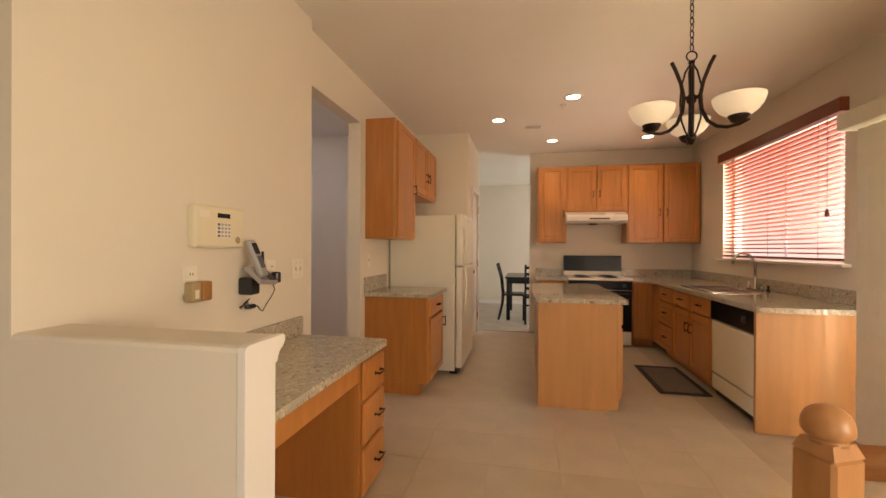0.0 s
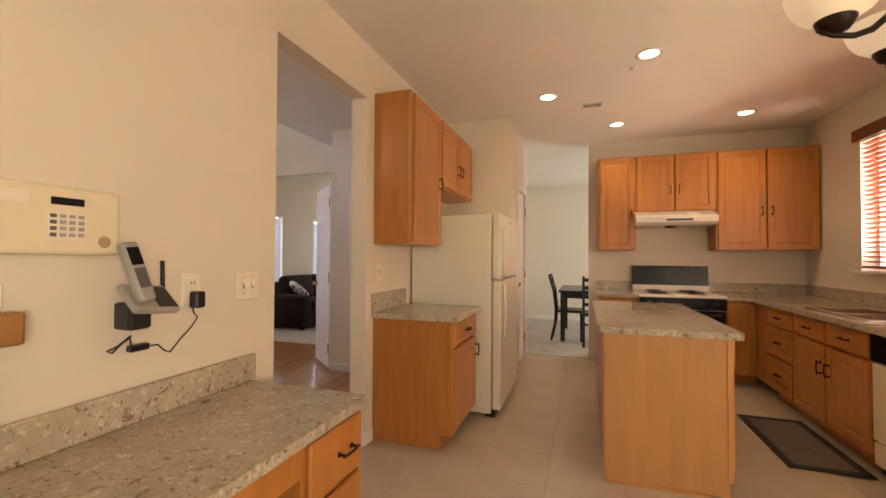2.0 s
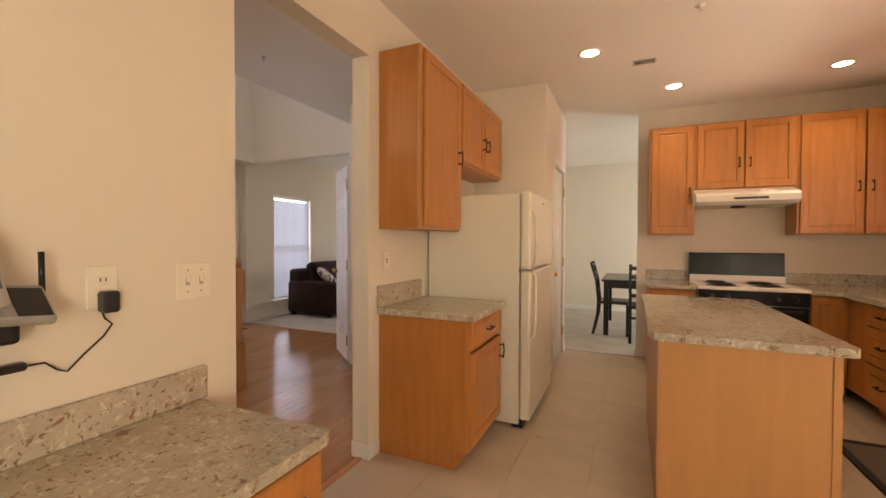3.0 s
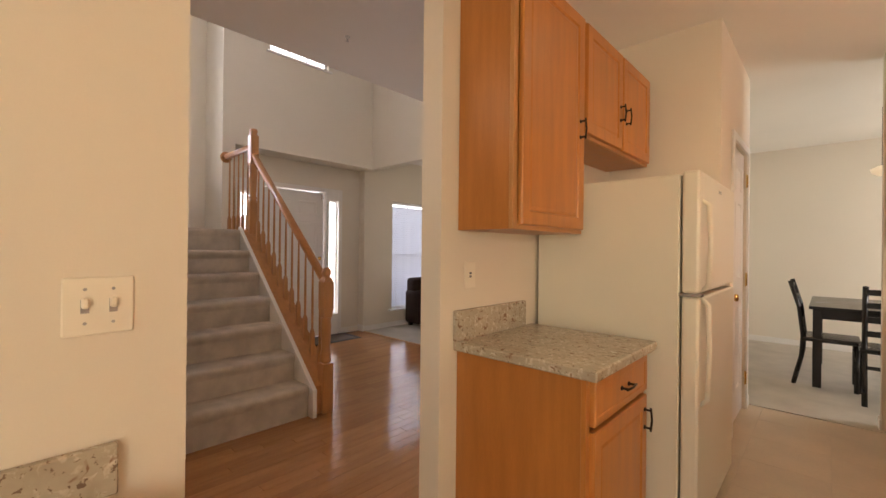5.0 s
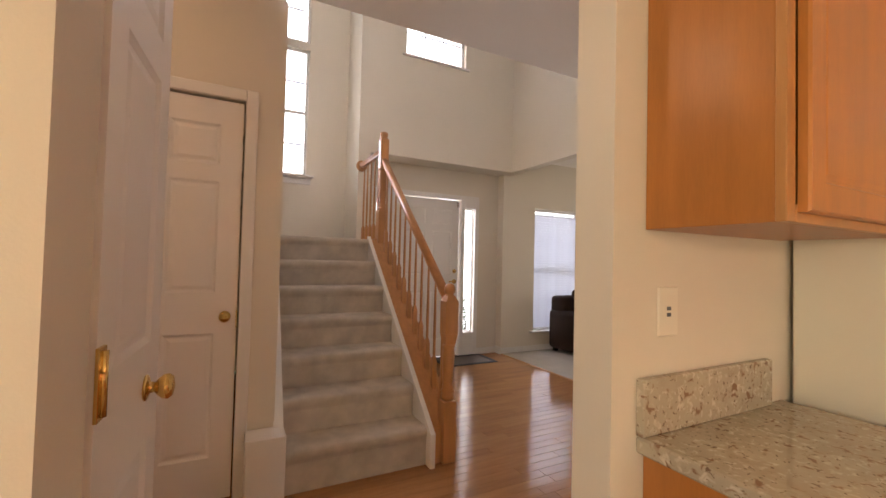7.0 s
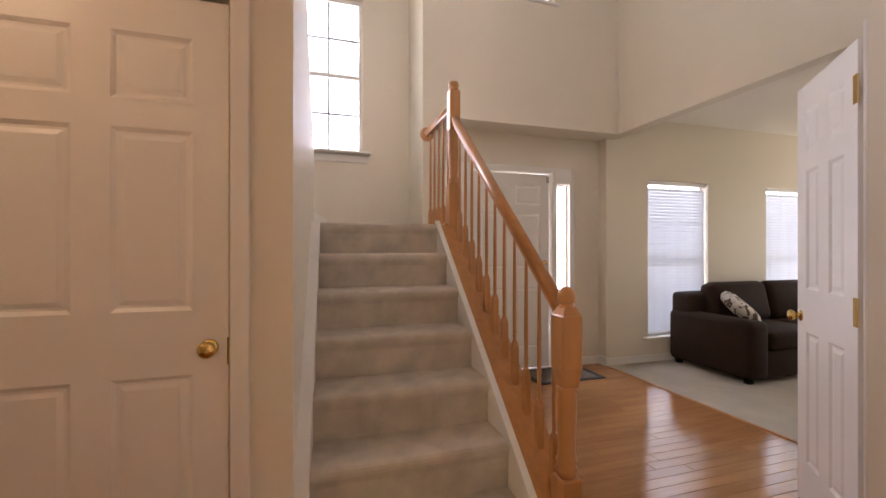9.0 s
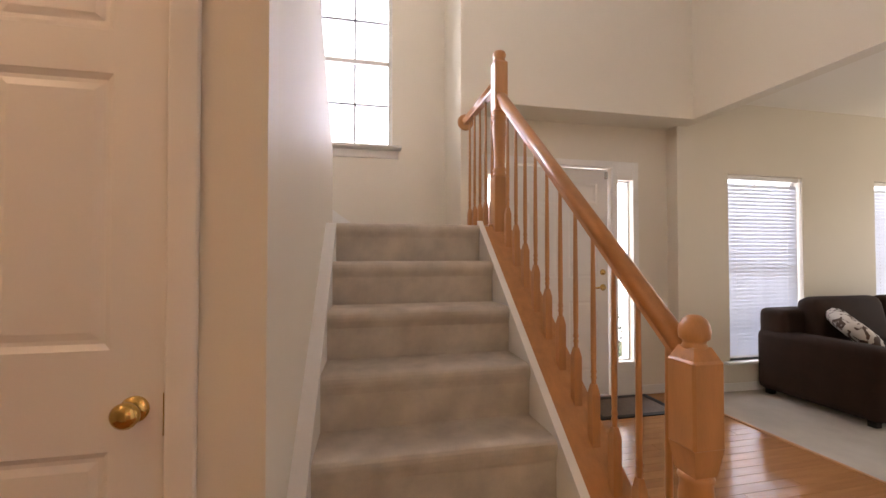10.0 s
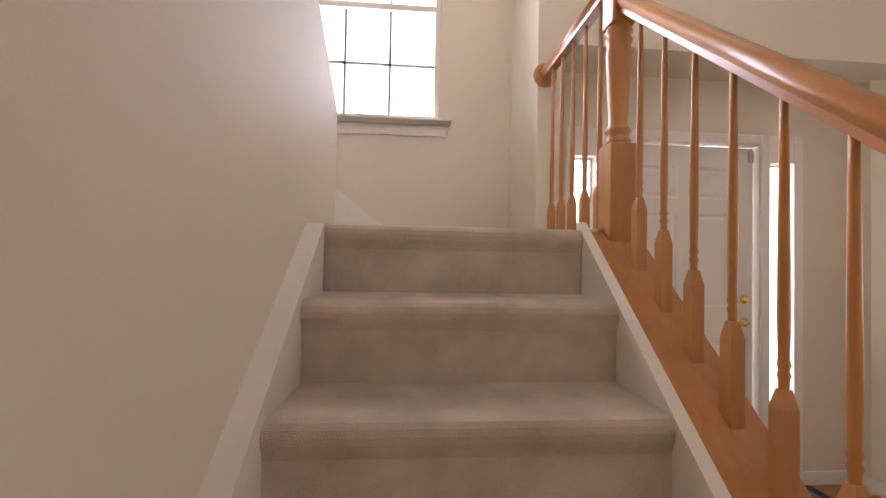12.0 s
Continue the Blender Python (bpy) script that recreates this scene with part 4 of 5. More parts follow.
part("label_plate", B(-0.034, -0.014, -0.0462, -0.045, -0.03, 0.005), PLATE, nl)

ph = thing("cordless_phone", pose(DX, 2.478, 1.122, 0, 0, 90), "silver and black cordless phone in a wall-mounted base", "telephone")
part("bracket", B(-0.032, 0.036, -0.075, 0.0, -0.072, 0.01, bevel=0.010, seg=2), BLACK, ph, "black wall bracket")
bm = B(-0.078, 0.060, -0.058, 0.058, -0.012, 0.012, bevel=0.008, seg=2)
bs = part("base_unit", bm, SILVER, ph, "silver phone base", pose(0.015, -0.10, 0.02, 38, 6, 0))
part("keypad", B(-0.008, 0.052, -0.050, 0.042, 0.0122, 0.0145, bevel=0.001), BLACK, bs)
hs = part("handset", B(-0.024, 0.024, -0.017, 0.017, -0.09, 0.095, bevel=0.010, seg=2), SILVER, ph, "silver cordless handset", pose(-0.035, -0.105, 0.10, -22, -5, 0))
part("screen", B(-0.017, 0.017, -0.0185, -0.0168, 0.02, 0.075), BLACKG, hs)
part("keys", B(-0.016, 0.016, -0.0185, -0.0168, -0.05, 0.01, bevel=0.0005), INK, hs)
part("antenna", tube(bmesh.new(), [(0.078, -0.06, 0.04), (0.079, -0.055, 0.135)], 0.0065, 8), BLACK, ph, "short black antenna")
cord = [(-0.01, -0.05, -0.09), (-0.05, -0.05, -0.115), (-0.07, -0.04, -0.125), (-0.05, -0.03, -0.135), (-0.02, -0.03, -0.11), (0.0, -0.03, -0.10), (0.005, -0.03, -0.13), (0.04, -0.02, -0.137), (0.10, -0.012, -0.14), (0.125, -0.010, -0.165), (0.145, -0.010, -0.175), (0.18, -0.010, -0.14), (0.225, -0.012, -0.10), (0.245, -0.014, -0.07), (0.225, -0.018, -0.05), (0.215, -0.022, -0.02)]
part("cord", tube(bmesh.new(), cord, 0.0026, 6), BLACK, ph, "thin black power cord")
part("plug_block", B(0.0, 0.06, -0.035, -0.010, -0.145, -0.125, bevel=0.004), BLACK, ph)
tagged(part("power_adapter", B(-0.020, 0.020, -0.050, -0.010, -0.034, 0.024, bevel=0.006), BLACK, m=pose(DX, 2.708, 1.122, 0, 0, 90)), "black power adapter plugged into the wall socket", "adapter")

# ---- kitchen window blind and sliding door ----
wb = thing("wooden_blind", pose(2.345, 4.30, 1.175), "red-brown wooden venetian blind in the kitchen window", "blind")
part("valance", B(-0.045, 0.03, -0.04, 1.93, 1.13, 1.235, bevel=0.005), VALANCE, wb)
part("bottom_rail", B(-0.01, 0.04, 0.02, 1.87, 0.02, 0.04, bevel=0.003), VALANCE, wb)
slat = None
for k in range(26):
    m = pose(0.02, 0.945, 0.075 + 0.041 * k, 0, 15, 0)
    slat = part("slat", B(-0.025, 0.025, -0.925, 0.925, -0.0014, 0.0014), BLINDR, wb, m=m) if slat is None else (share(slat, m) and slat)
for y in (0.25, 0.95, 1.65):
    part("ladder_cord", tube(bmesh.new(), [(-0.006, y, 0.03), (-0.006, y, 1.13)], 0.0015, 5), VALANCE, wb)
bm = tube(bmesh.new(), [(-0.03, 0.11, 1.14), (-0.03, 0.11, 0.42)], 0.0022, 5)
lathe(bm, [(0.006, 0), (0.014, -0.02), (0.016, -0.05), (0.010, -0.06)], pose(-0.03, 0.11, 0.42), 10)
part("pull_cord", bm, VALANCE, wb, "pull cord with a dark tassel")

sd = thing("sliding_door", pose(2.46, 1.90, 0.02), "white sliding glass door behind vertical blinds", "door", kind="structure")
for y0, y1, x in ((0.0, 0.95, 0.02), (0.90, 1.85, -0.03)):
    bm = bmesh.new()
    for a, b, c, d in ((y0, y0 + 0.06, 0, 2.03), (y1 - 0.06, y1, 0, 2.03), (y0 + 0.06, y1 - 0.06, 0, 0.09), (y0 + 0.06, y1 - 0.06, 1.96, 2.03)):
        box(bm, x - 0.02, x + 0.02, a, b, c, d)
    p = part("door_frame", bm, TRIM, sd)
    g = part("pane", B(x - 0.004, x + 0.004, y0 + 0.06, y1 - 0.06, 0.09, 1.96), GLASS, sd)
    g.visible_shadow = False
vb = thing("vertical_blind", pose(2.09, 1.87, 0.0), "cream vertical blind with a fabric-faced valance", "blind")
part("valance", B(-0.04, 0.265, -0.05, 2.03, 2.06, 2.17, bevel=0.006), VANE, vb)
v0 = None
for k in range(23):
    m = pose(0.03, 0.02 + 0.085 * k, 1.05, 0, 0, 14 + 5 * math.sin(k * 2.1))
    v0 = part("vane", B(-0.0012, 0.0012, -0.045, 0.045, -0.99, 1.0), VANE, vb, m=m) if v0 is None else (share(v0, m) and v0)

# ---- ceiling lights ----
CZ = 2.73
for x, y in ((0.479, 4.82), (-0.27, 5.418), (0.381, 6.435), (1.573, 6.43)):
    c = thing("recessed_light", pose(x, y, CZ), "lit recessed ceiling light with a white ring", "ceiling light", "recessed kitchen lights")
    bm = bmesh.new()
    ring = [(0.062, 0.0), (0.088, 0.0), (0.092, -0.004), (0.085, -0.008), (0.068, -0.006), (0.062, -0.002)]
    A = [[bm.verts.new((r * math.cos(2 * math.pi * k / 28), r * math.sin(2 * math.pi * k / 28), z)) for k in range(28)] for r, z in ring]
    for a, b in zip(A, A[1:] + A[:1]):
        for k in range(28):
            f = bm.faces.new((a[k], a[(k + 1) % 28], b[(k + 1) % 28], b[k]))
            f.smooth = True
    bmesh.ops.recalc_face_normals(bm, faces=bm.faces)
    part("trim_ring", bm, WHITE, c)
    part("lamp", lathe(bmesh.new(), [(0.063, -0.0005), (0.060, -0.003), (0.03, -0.005), (0.002, -0.0055)], seg=24), BULB, c, "glowing lamp face")
    s = new("recessed_lamp", bpy.data.lights.new("recessed_lamp", "SPOT"))
    s.data.energy, s.data.color, s.data.spot_size, s.data.spot_blend, s.data.shadow_soft_size = 5.5, (1.0, 0.72, 0.44), radians(120), 0.6, 0.06
    s.matrix_world = look((x, y, CZ - 0.03), (x, y + 0.001, 0))
vt = thing("ceiling_vent", pose(0.115, 5.74, CZ), "small white slotted ceiling vent", "vent")
bm = bmesh.new()
for a, b, c, d in ((-0.09, 0.09, -0.06, -0.045), (-0.09, 0.09, 0.045, 0.06), (-0.09, -0.075, -0.045, 0.045), (0.075, 0.09, -0.045, 0.045)):
    box(bm, a, b, c, d, -0.008, 0, bevel=0.002)
part("frame", bm, WHITE, vt)
part("backing", B(-0.075, 0.075, -0.045, 0.045, -0.0015, -0.0005), INK, vt)
for k in range(5):
    part("slat", B(-0.075, 0.075, -0.006, 0.006, -0.0007, 0.0007), WHITE, vt, m=pose(0, -0.034 + 0.017 * k, -0.005, 35))
tagged(part("sprinkler_head", lathe(bmesh.new(), [(0.03, 0), (0.03, -0.004), (0.008, -0.008), (0.007, -0.03), (0.016, -0.033)], pose(0.40, 5.02, CZ), 14), WHITE), "small white sprinkler head on the kitchen ceiling", "sprinkler")

# ---- chandelier ----
ch = thing("chandelier", pose(0.845, 2.97, 0.0), "dark bronze three-arm chandelier with frosted glass bowls", "chandelier")
part("rod", lathe(bmesh.new(), [(0.006, 1.800), (0.012, 1.806), (0.020, 1.822), (0.028, 1.83), (0.012, 1.845), (0.013, 2.00), (0.022, 2.015), (0.022, 2.04), (0.013, 2.05), (0.012, 2.20), (0.016, 2.21), (0.005, 2.22)], seg=14), BRONZE, ch)
bm = bmesh.new()
loop = [(0.024 * math.cos(a), 0, 2.24 + 0.024 * math.sin(a)) for a in [k * math.pi / 8 for k in range(17)]]
tube(bm, loop, 0.0035, 6)
part("ring", bm, BRONZE, ch)
for k in range(14):
    link = [(0.009 * math.cos(a), 0, 0.021 * math.sin(a)) for a in [j * math.pi / 6 for j in range(13)]]
    z = 2.283 + 0.033 * k
    if z > 2.71:
        break
    part("chain_link", tube(bmesh.new(), link, 0.0026, 5), BRONZE, ch, m=pose(0, 0, z, 0, 0, 90 * (k % 2) + 20))
part("canopy", lathe(bmesh.new(), [(0.065, 2.73), (0.065, 2.722), (0.045, 2.705), (0.012, 2.695)], seg=20), BRONZE, ch)
for a in (-45, 75, 195):
    m = pose(0, 0, 0, 0, 0, a)
    bm = bmesh.new()
    tube(bm, [m @ Vector(p) for p in ((0.105, 0, 2.205), (0.085, 0, 2.17), (0.055, 0, 2.10), (0.040, 0, 2.03), (0.048, 0, 1.96), (0.075, 0, 1.90), (0.115, 0, 1.865), (0.16, 0, 1.850), (0.21, 0, 1.852), (0.25, 0, 1.865))], [0.009, 0.009, 0.009, 0.010, 0.010, 0.009, 0.009, 0.008, 0.007, 0.005], 8)
    tube(bm, [m @ Vector(p) for p in ((0.0, 0, 2.03), (0.042, 0, 2.03))], 0.010, 8)
    part("arm", bm, BRONZE, ch, "curved dark bronze arm")
    m2 = pose(0, 0, 0, 0, 0, a + 60)
    part("strut", tube(bmesh.new(), [m2 @ Vector(p) for p in ((0.004, 0, 2.205), (0.030, 0, 2.17), (0.050, 0, 2.10), (0.055, 0, 2.02), (0.048, 0, 1.93), (0.028, 0, 1.87), (0.006, 0, 1.83))], 0.0045, 6), BRONZE, ch)
    c = m @ Vector((0.205, 0, 0))
    part("holder", lathe(bmesh.new(), [(0.010, 1.855), (0.030, 1.865), (0.042, 1.885), (0.044, 1.893), (0.03, 1.894)], pose(c.x, c.y, 0), 18), BRONZE, ch)
    bm = bmesh.new()
    prof = [(0.028, 1.890), (0.062, 1.902), (0.092, 1.925), (0.112, 1.955), (0.122, 1.985), (0.124, 2.000), (0.119, 2.000), (0.117, 1.985), (0.107, 1.957), (0.088, 1.930), (0.060, 1.908), (0.028, 1.897)]
    prof = [(r * 0.85, 1.885 + (z - 1.89) * 0.84) for r, z in prof]
    part("bowl", lathe(bm, prof, pose(c.x, c.y, 0), 28), BOWL, ch, "frosted cream glass bowl")
    part("bulb", lathe(bmesh.new(), [(0.012, 1.90), (0.014, 1.92), (0.026, 1.945), (0.027, 1.96), (0.016, 1.978), (0.003, 1.983)], pose(c.x, c.y, 0), 14), BULB, ch)

# ---- dining room ----
dt = thing("dining_table", pose(0.10, 8.30, 0), "dark espresso wooden dining table", "table")
part("tabletop", B(-0.42, 0.45, -0.22, 1.05, 0.745, 0.775, bevel=0.004), ESPRESSO, dt)
part("apron", B(-0.36, 0.40, -0.16, 1.0, 0.655, 0.745), ESPRESSO, dt)
leg = None
for x in (-0.36, 0.40):
    for y in (-0.17, 1.0):
        m = pose(x, y, 0)
        leg = part("leg", B(-0.032, 0.032, -0.032, 0.032, 0, 0.745, bevel=0.004), ESPRESSO, dt, m=m) if leg is None else (share(leg, m) and leg)


def dining_chair(m):
    c = thing("dining_chair", m, "dark espresso dining chair with ladder back", "chair", "chairs round the dining table")
    part("seat", B(-0.21, 0.21, -0.21, 0.21, 0.43, 0.47, bevel=0.012, seg=2), ESPRESSO, c)
    for x in (-0.18, 0.18):
        part("leg", tube(bmesh.new(), [(x, 0.18, 0), (x, 0.18, 0.43)], 0.02, 4), ESPRESSO, c)
        part("back_post", tube(bmesh.new(), [(x, -0.26, 0), (x, -0.20, 0.28), (x, -0.19, 0.47), (x, -0.22, 0.75), (x, -0.29, 1.0)], 0.019, 4), ESPRESSO, c)
    for z, y in ((0.60, -0.205), (0.72, -0.222), (0.84, -0.245), (0.95, -0.275)):
        part("slat", B(-0.175, 0.175, y - 0.008, y + 0.008, z - 0.024, z + 0.024), ESPRESSO, c)
    part("stretcher", B(-0.165, 0.165, -0.21, -0.195, 0.30, 0.33), ESPRESSO, c)
    return c


c0 = dining_chair(pose(-0.17, 8.30, 0.008, 0, 0, -90))
copy_thing(c0, pose(0.22, 7.98, 0.008, 0, 0, 0))
dl = thing("dining_lamp", pose(0.20, 8.75, 0.12), "small lit dining room pendant lamp", "pendant lamp")
part("stem", tube(bmesh.new(), [(0, 0, 2.0), (0, 0, 2.61)], 0.006, 8), BRONZE, dl)
part("shade", lathe(bmesh.new(), [(0.03, 1.93), (0.08, 1.96), (0.09, 2.0), (0.03, 2.03)], seg=16), BOWL, dl)

# ---- stairs ----
X0, RUN, RISE, N = -3.03, 0.2367, 0.2065, 7
st = thing("staircase", pose(0, 0, 0), "straight flight of beige carpeted stairs with white skirts", "stairs", kind="structure")
SL, SR = 3.565, 4.425
STEP_RISE, STEP_RUN, FIRST = 0.2035, 0.225, 0.028
LAND = STEP_RISE * N + FIRST
for k in range(N):
    xr = X0 - 0.04 - STEP_RUN * k
    z = STEP_RISE * (k + 1) + FIRST
    xe = -5.80 if k == N - 1 else xr - STEP_RUN - 0.01
    bm = bmesh.new()
    nose = [(xr + 0.002, z - STEP_RISE if k else 0.0), (xr + 0.003, z - 0.075), (xr + 0.008, z - 0.060), (xr + 0.014, z - 0.045), (xr + 0.016, z - 0.030), (xr + 0.013, z - 0.016), (xr + 0.004, z - 0.006), (xr - 0.012, z - 0.001), (xr - 0.03, z)]
    low = z - STEP_RISE - 0.02 if k else 0.0
    prism(bm, nose + [(xe, z), (xe, low), (xr, low)], SL, SR)
    ob = part("step", bm, CARPET, st)
structure("landing", B(-5.80, X0 - RUN * 6 - 0.02, 2.62, 3.564, 1.30, LAND - 0.001), CARPET, "beige carpeted half landing", "landing")
structure("landing_side", B(-5.80, X0 - RUN * 6 - 0.02, 4.426, 4.53, 1.25, LAND - 0.002), CARPET, "beige carpeted edge of the half landing", "landing")
# skirts follow the slope
SLOPE = RISE / RUN


def slope_board(y0, y1, above, below, mat, name, parent, label="", xa=X0 + 0.03, xb=X0 - RUN * 6 - 0.01):
    bm = bmesh.new()
    za, zb = (X0 - xa) * SLOPE, (X0 - xb) * SLOPE
    prism(bm, [(xa, 0.0), (xa, za + above), (xb, zb + above), (xb, zb - below), (xa - 0.35, 0.0)], y0, y1)
    return part(name, bm, mat, parent, label)


left_skirt = slope_board(3.546, 3.598, 0.262, 0.10, TRIM, "skirt", st, "white sloping skirt board", xa=X0 + 0.02, xb=X0 - RUN * 6 + 0.06)
for v in left_skirt.data.vertices:
    v.co.y += KNEE_LEAN * (-3.28 - v.co.x) - 0.001
slope_board(SR + 0.001, 4.458, 0.232, 0.30, TRIM, "skirt", st, "white sloping skirt board")
# upper flight, half hidden behind the knee wall
for k in range(7):
    xr = -4.70 + RUN * k
    z = RISE * (N + k + 1)
    bm = bmesh.new()
    prism(bm, [(xr, z - RISE), (xr - 0.025, z - 0.03), (xr - 0.01, z), (xr + RUN + 0.01, z), (xr + RUN + 0.01, z - RISE)], 2.63, 3.455)
    part("upper_step", bm, CARPET, st)
bm = bmesh.new()
tube(bm, [(-4.36, 3.42, 2.42), (-3.3, 3.42, 3.36)], 0.028, 10)
tube(bm, [(-4.36, 3.42, 2.42), (-4.40, 3.44, 2.33), (-4.40, 3.45, 2.2)], 0.024, 10)
tagged(part("upper_handrail", bm, RAILW), "oak handrail rising along the upper flight", "handrail", kind="structure")

RY = 4.566
rl = thing("stair_railing", pose(0, 0, 0), "oak stair railing with turned balusters and newel posts", "railing", kind="structure")
bm = bmesh.new()
xa, xb = X0 - 0.02, X0 - RUN * 6 - 0.01
za, zb = (X0 - xa) * SLOPE, (X0 - xb) * SLOPE
prism(bm, [(xa, 0.0), (xa, za + 0.20), (xb, zb + 0.20), (xb, zb - 0.18), (xa - 0.22, 0.0)], 4.459, 4.63)
part("stringer", bm, NEWELW, rl, "oak outer stringer that carries the balusters")
structure("wall_under_stairs", prism(bmesh.new(), [(xa - 0.23, 0), (xb, 0), (xb, zb - 0.19)], 4.47, 4.605), PAINT, "cream wall below the stair stringer", "wall")
structure("wall_under_landing", B(-5.23, xb - 0.001, 4.47, 4.60, 0, 1.25), PAINT, "cream wall below the landing", "wall")
part("landing_fascia", B(-5.23, xb - 0.002, 4.50, 4.615, 1.2505, 1.462, bevel=0.004), NEWELW, rl, "oak fascia along the landing edge")


def baluster_mesh(h, block):
    bm = bmesh.new()
    b = 0.0155
    box(bm, -b, b, -b, b, -0.06, block)
    r = bmesh.ops.create_cone(bm, cap_ends=True, segments=4, radius1=b * 1.414, radius2=0.012, depth=0.035, matrix=pose(0, 0, block + 0.0175, 0, 0, 45))
    lathe(bm, [(0.0082, block + 0.02), (0.0086, block + 0.05), (0.0111, block + 0.060), (0.0082, block + 0.068), (0.0111, block + 0.078), (0.0089, block + 0.09), (0.0103, block + 0.16), (0.0100, block + 0.25), (0.0078, h - 0.08), (0.0070, h)], seg=10)
    return bm


def rail_z(x):
    return 1.0 + (-3.06 - x) * (2.235 - 1.0) / (4.48 - 3.06)


bal = None
for k in range(11):
    x = -3.152 - 0.1185 * k
    zf = (X0 - x) * SLOPE + 0.20
    h = rail_z(x) - zf
    m = pose(x, RY, zf)
    if bal is None:
        bal = part("baluster", baluster_mesh(h - 0.02, 0.17), NEWELW, rl, m=m)
        base_h = h - 0.02
    else:
        c = share(bal, m)
        c.scale = (1, 1, (h - 0.02) / base_h)
lb = None
for k in range(5):
    x = -4.60 - 0.125 * k
    if lb is None:
        lb = part("baluster", baluster_mesh(0.815, 0.13), NEWELW, rl, m=pose(x, RY, 1.462))
    else:
        share(lb, pose(x, RY, 1.462))


def hand_rail(p, q, parent, label):
    """A moulded rail from p to q."""
    p, q = Vector(p), Vector(q)
    d = (q - p).normalized()
    side = Vector((0, 0, 1)).cross(d).normalized()
    up = d.cross(side)
    prof = [(-0.022, -0.03), (0.022, -0.03), (0.024, -0.012), (0.032, 0.0), (0.034, 0.014), (0.026, 0.028), (0.012, 0.034), (-0.012, 0.034), (-0.026, 0.028), (-0.034, 0.014), (-0.032, 0.0), (-0.024, -0.012)]
    bm = bmesh.new()
    prof = [(a * 0.9, b * 0.85) for a, b in prof]
    A = [bm.verts.new(p + side * a + up * b) for a, b in prof]
    C = [bm.verts.new(q + side * a + up * b) for a, b in prof]
    for k in range(len(prof)):
        f = bm.faces.new((A[k], A[(k + 1) % len(prof)], C[(k + 1) % len(prof)], C[k]))
        f.smooth = k > 1
    bm.faces.new(A[::-1])
    bm.faces.new(C)
    bmesh.ops.recalc_face_normals(bm, faces=bm.faces)
    return part("handrail", bm, RAILW, parent, label)


hand_rail((-3.09, RY, rail_z(-3.09) - 0.005), (-4.44, RY, rail_z(-4.44) - 0.0), rl, "moulded oak handrail")
hand_rail((-4.52, RY, 2.305), (-5.205, RY, 2.305), rl, "level moulded oak handrail")
part("rosette", lathe(bmesh.new(), [(0.062, 0), (0.062, 0.012), (0.05, 0.022), (0.036, 0.026)], pose(-5.229, RY, 2.305, 0, 90), 24), NEWELW, rl, "round oak wall rosette")


def newel_low(m, parent):
    bm = bmesh.new()
    box(bm, -0.045, 0.045, -0.045, 0.045, 0, 0.385, bevel=0.004)
    lathe(bm, [(0.030, 0.385), (0.042, 0.40), (0.044, 0.42), (0.036, 0.435), (0.044, 0.45), (0.036, 0.465), (0.037, 0.478), (0.033, 0.49), (0.038, 0.60), (0.041, 0.68), (0.037, 0.725), (0.042, 0.735), (0.037, 0.745)], seg=20)
    r = bmesh.ops.create_cone(bm, cap_ends=True, segments=4, radius1=0.045, radius2=0.0600, depth=0.07, matrix=pose(0, 0, 0.78, 0, 0, 45))
    box(bm, -0.045, 0.045, -0.045, 0.045, 0.812, 1.03, bevel=0.006)
    r = bmesh.ops.create_cone(bm, cap_ends=True, segments=4, radius1=0.055, radius2=0.036, depth=0.03, matrix=pose(0, 0, 1.045, 0, 0, 45))
    lathe(bm, [(0.026, 1.05), (0.030, 1.060), (0.026, 1.068), (0.027, 1.074), (0.035, 1.080), (0.037, 1.096), (0.035, 1.112), (0.028, 1.127), (0.015, 1.137), (0.004, 1.139)], seg=20)
    return part("newel_post", bm, NEWELW, parent, "turned oak newel post with a round cap", m)


newel_low(pose(-3.062, RY, 0) @ Matrix.Diagonal((1, 1, 0.99, 1)), rl)
bm = bmesh.new()
box(bm, -0.045, 0.045, -0.045, 0.045, -0.02, 0.30, bevel=0.004)
lathe(bm, [(0.038, 0.30), (0.042, 0.312), (0.036, 0.322), (0.034, 0.335), (0.042, 0.345), (0.034, 0.357), (0.030, 0.37), (0.038, 0.52), (0.042, 0.60), (0.036, 0.63), (0.044, 0.645), (0.036, 0.66), (0.044, 0.675), (0.038, 0.69)], seg=20)
box(bm, -0.04, 0.04, -0.04, 0.04, 0.69, 0.98, bevel=0.006)
lathe(bm, [(0.032, 0.98), (0.038, 0.99), (0.031, 1.0), (0.036, 1.01), (0.040, 1.025), (0.034, 1.042), (0.014, 1.051), (0.003, 1.052)], seg=20)
part("newel_post", bm, NEWELW, rl, "turned oak newel post at the landing", pose(-4.468, RY, 1.435))

# front of the railing in the breakfast corner
rr = thing("low_railing", pose(0, 0, 0), "oak railing with a round-capped newel post", "railing")
bm = bmesh.new()
box(bm, -0.039, 0.039, -0.039, 0.039, 0, 0.895, bevel=0.007)
bmesh.ops.create_cone(bm, cap_ends=True, segments=4, radius1=0.053, radius2=0.040, depth=0.024, matrix=pose(0, 0, 0.906, 0, 0, 45))
lathe(bm, [(0.032, 0.914), (0.029, 0.920), (0.029, 0.924), (0.036, 0.927), (0.040, 0.933), (0.041, 0.942), (0.039, 0.956), (0.033, 0.969), (0.022, 0.978), (0.010, 0.983), (0.002, 0.984)], seg=28)
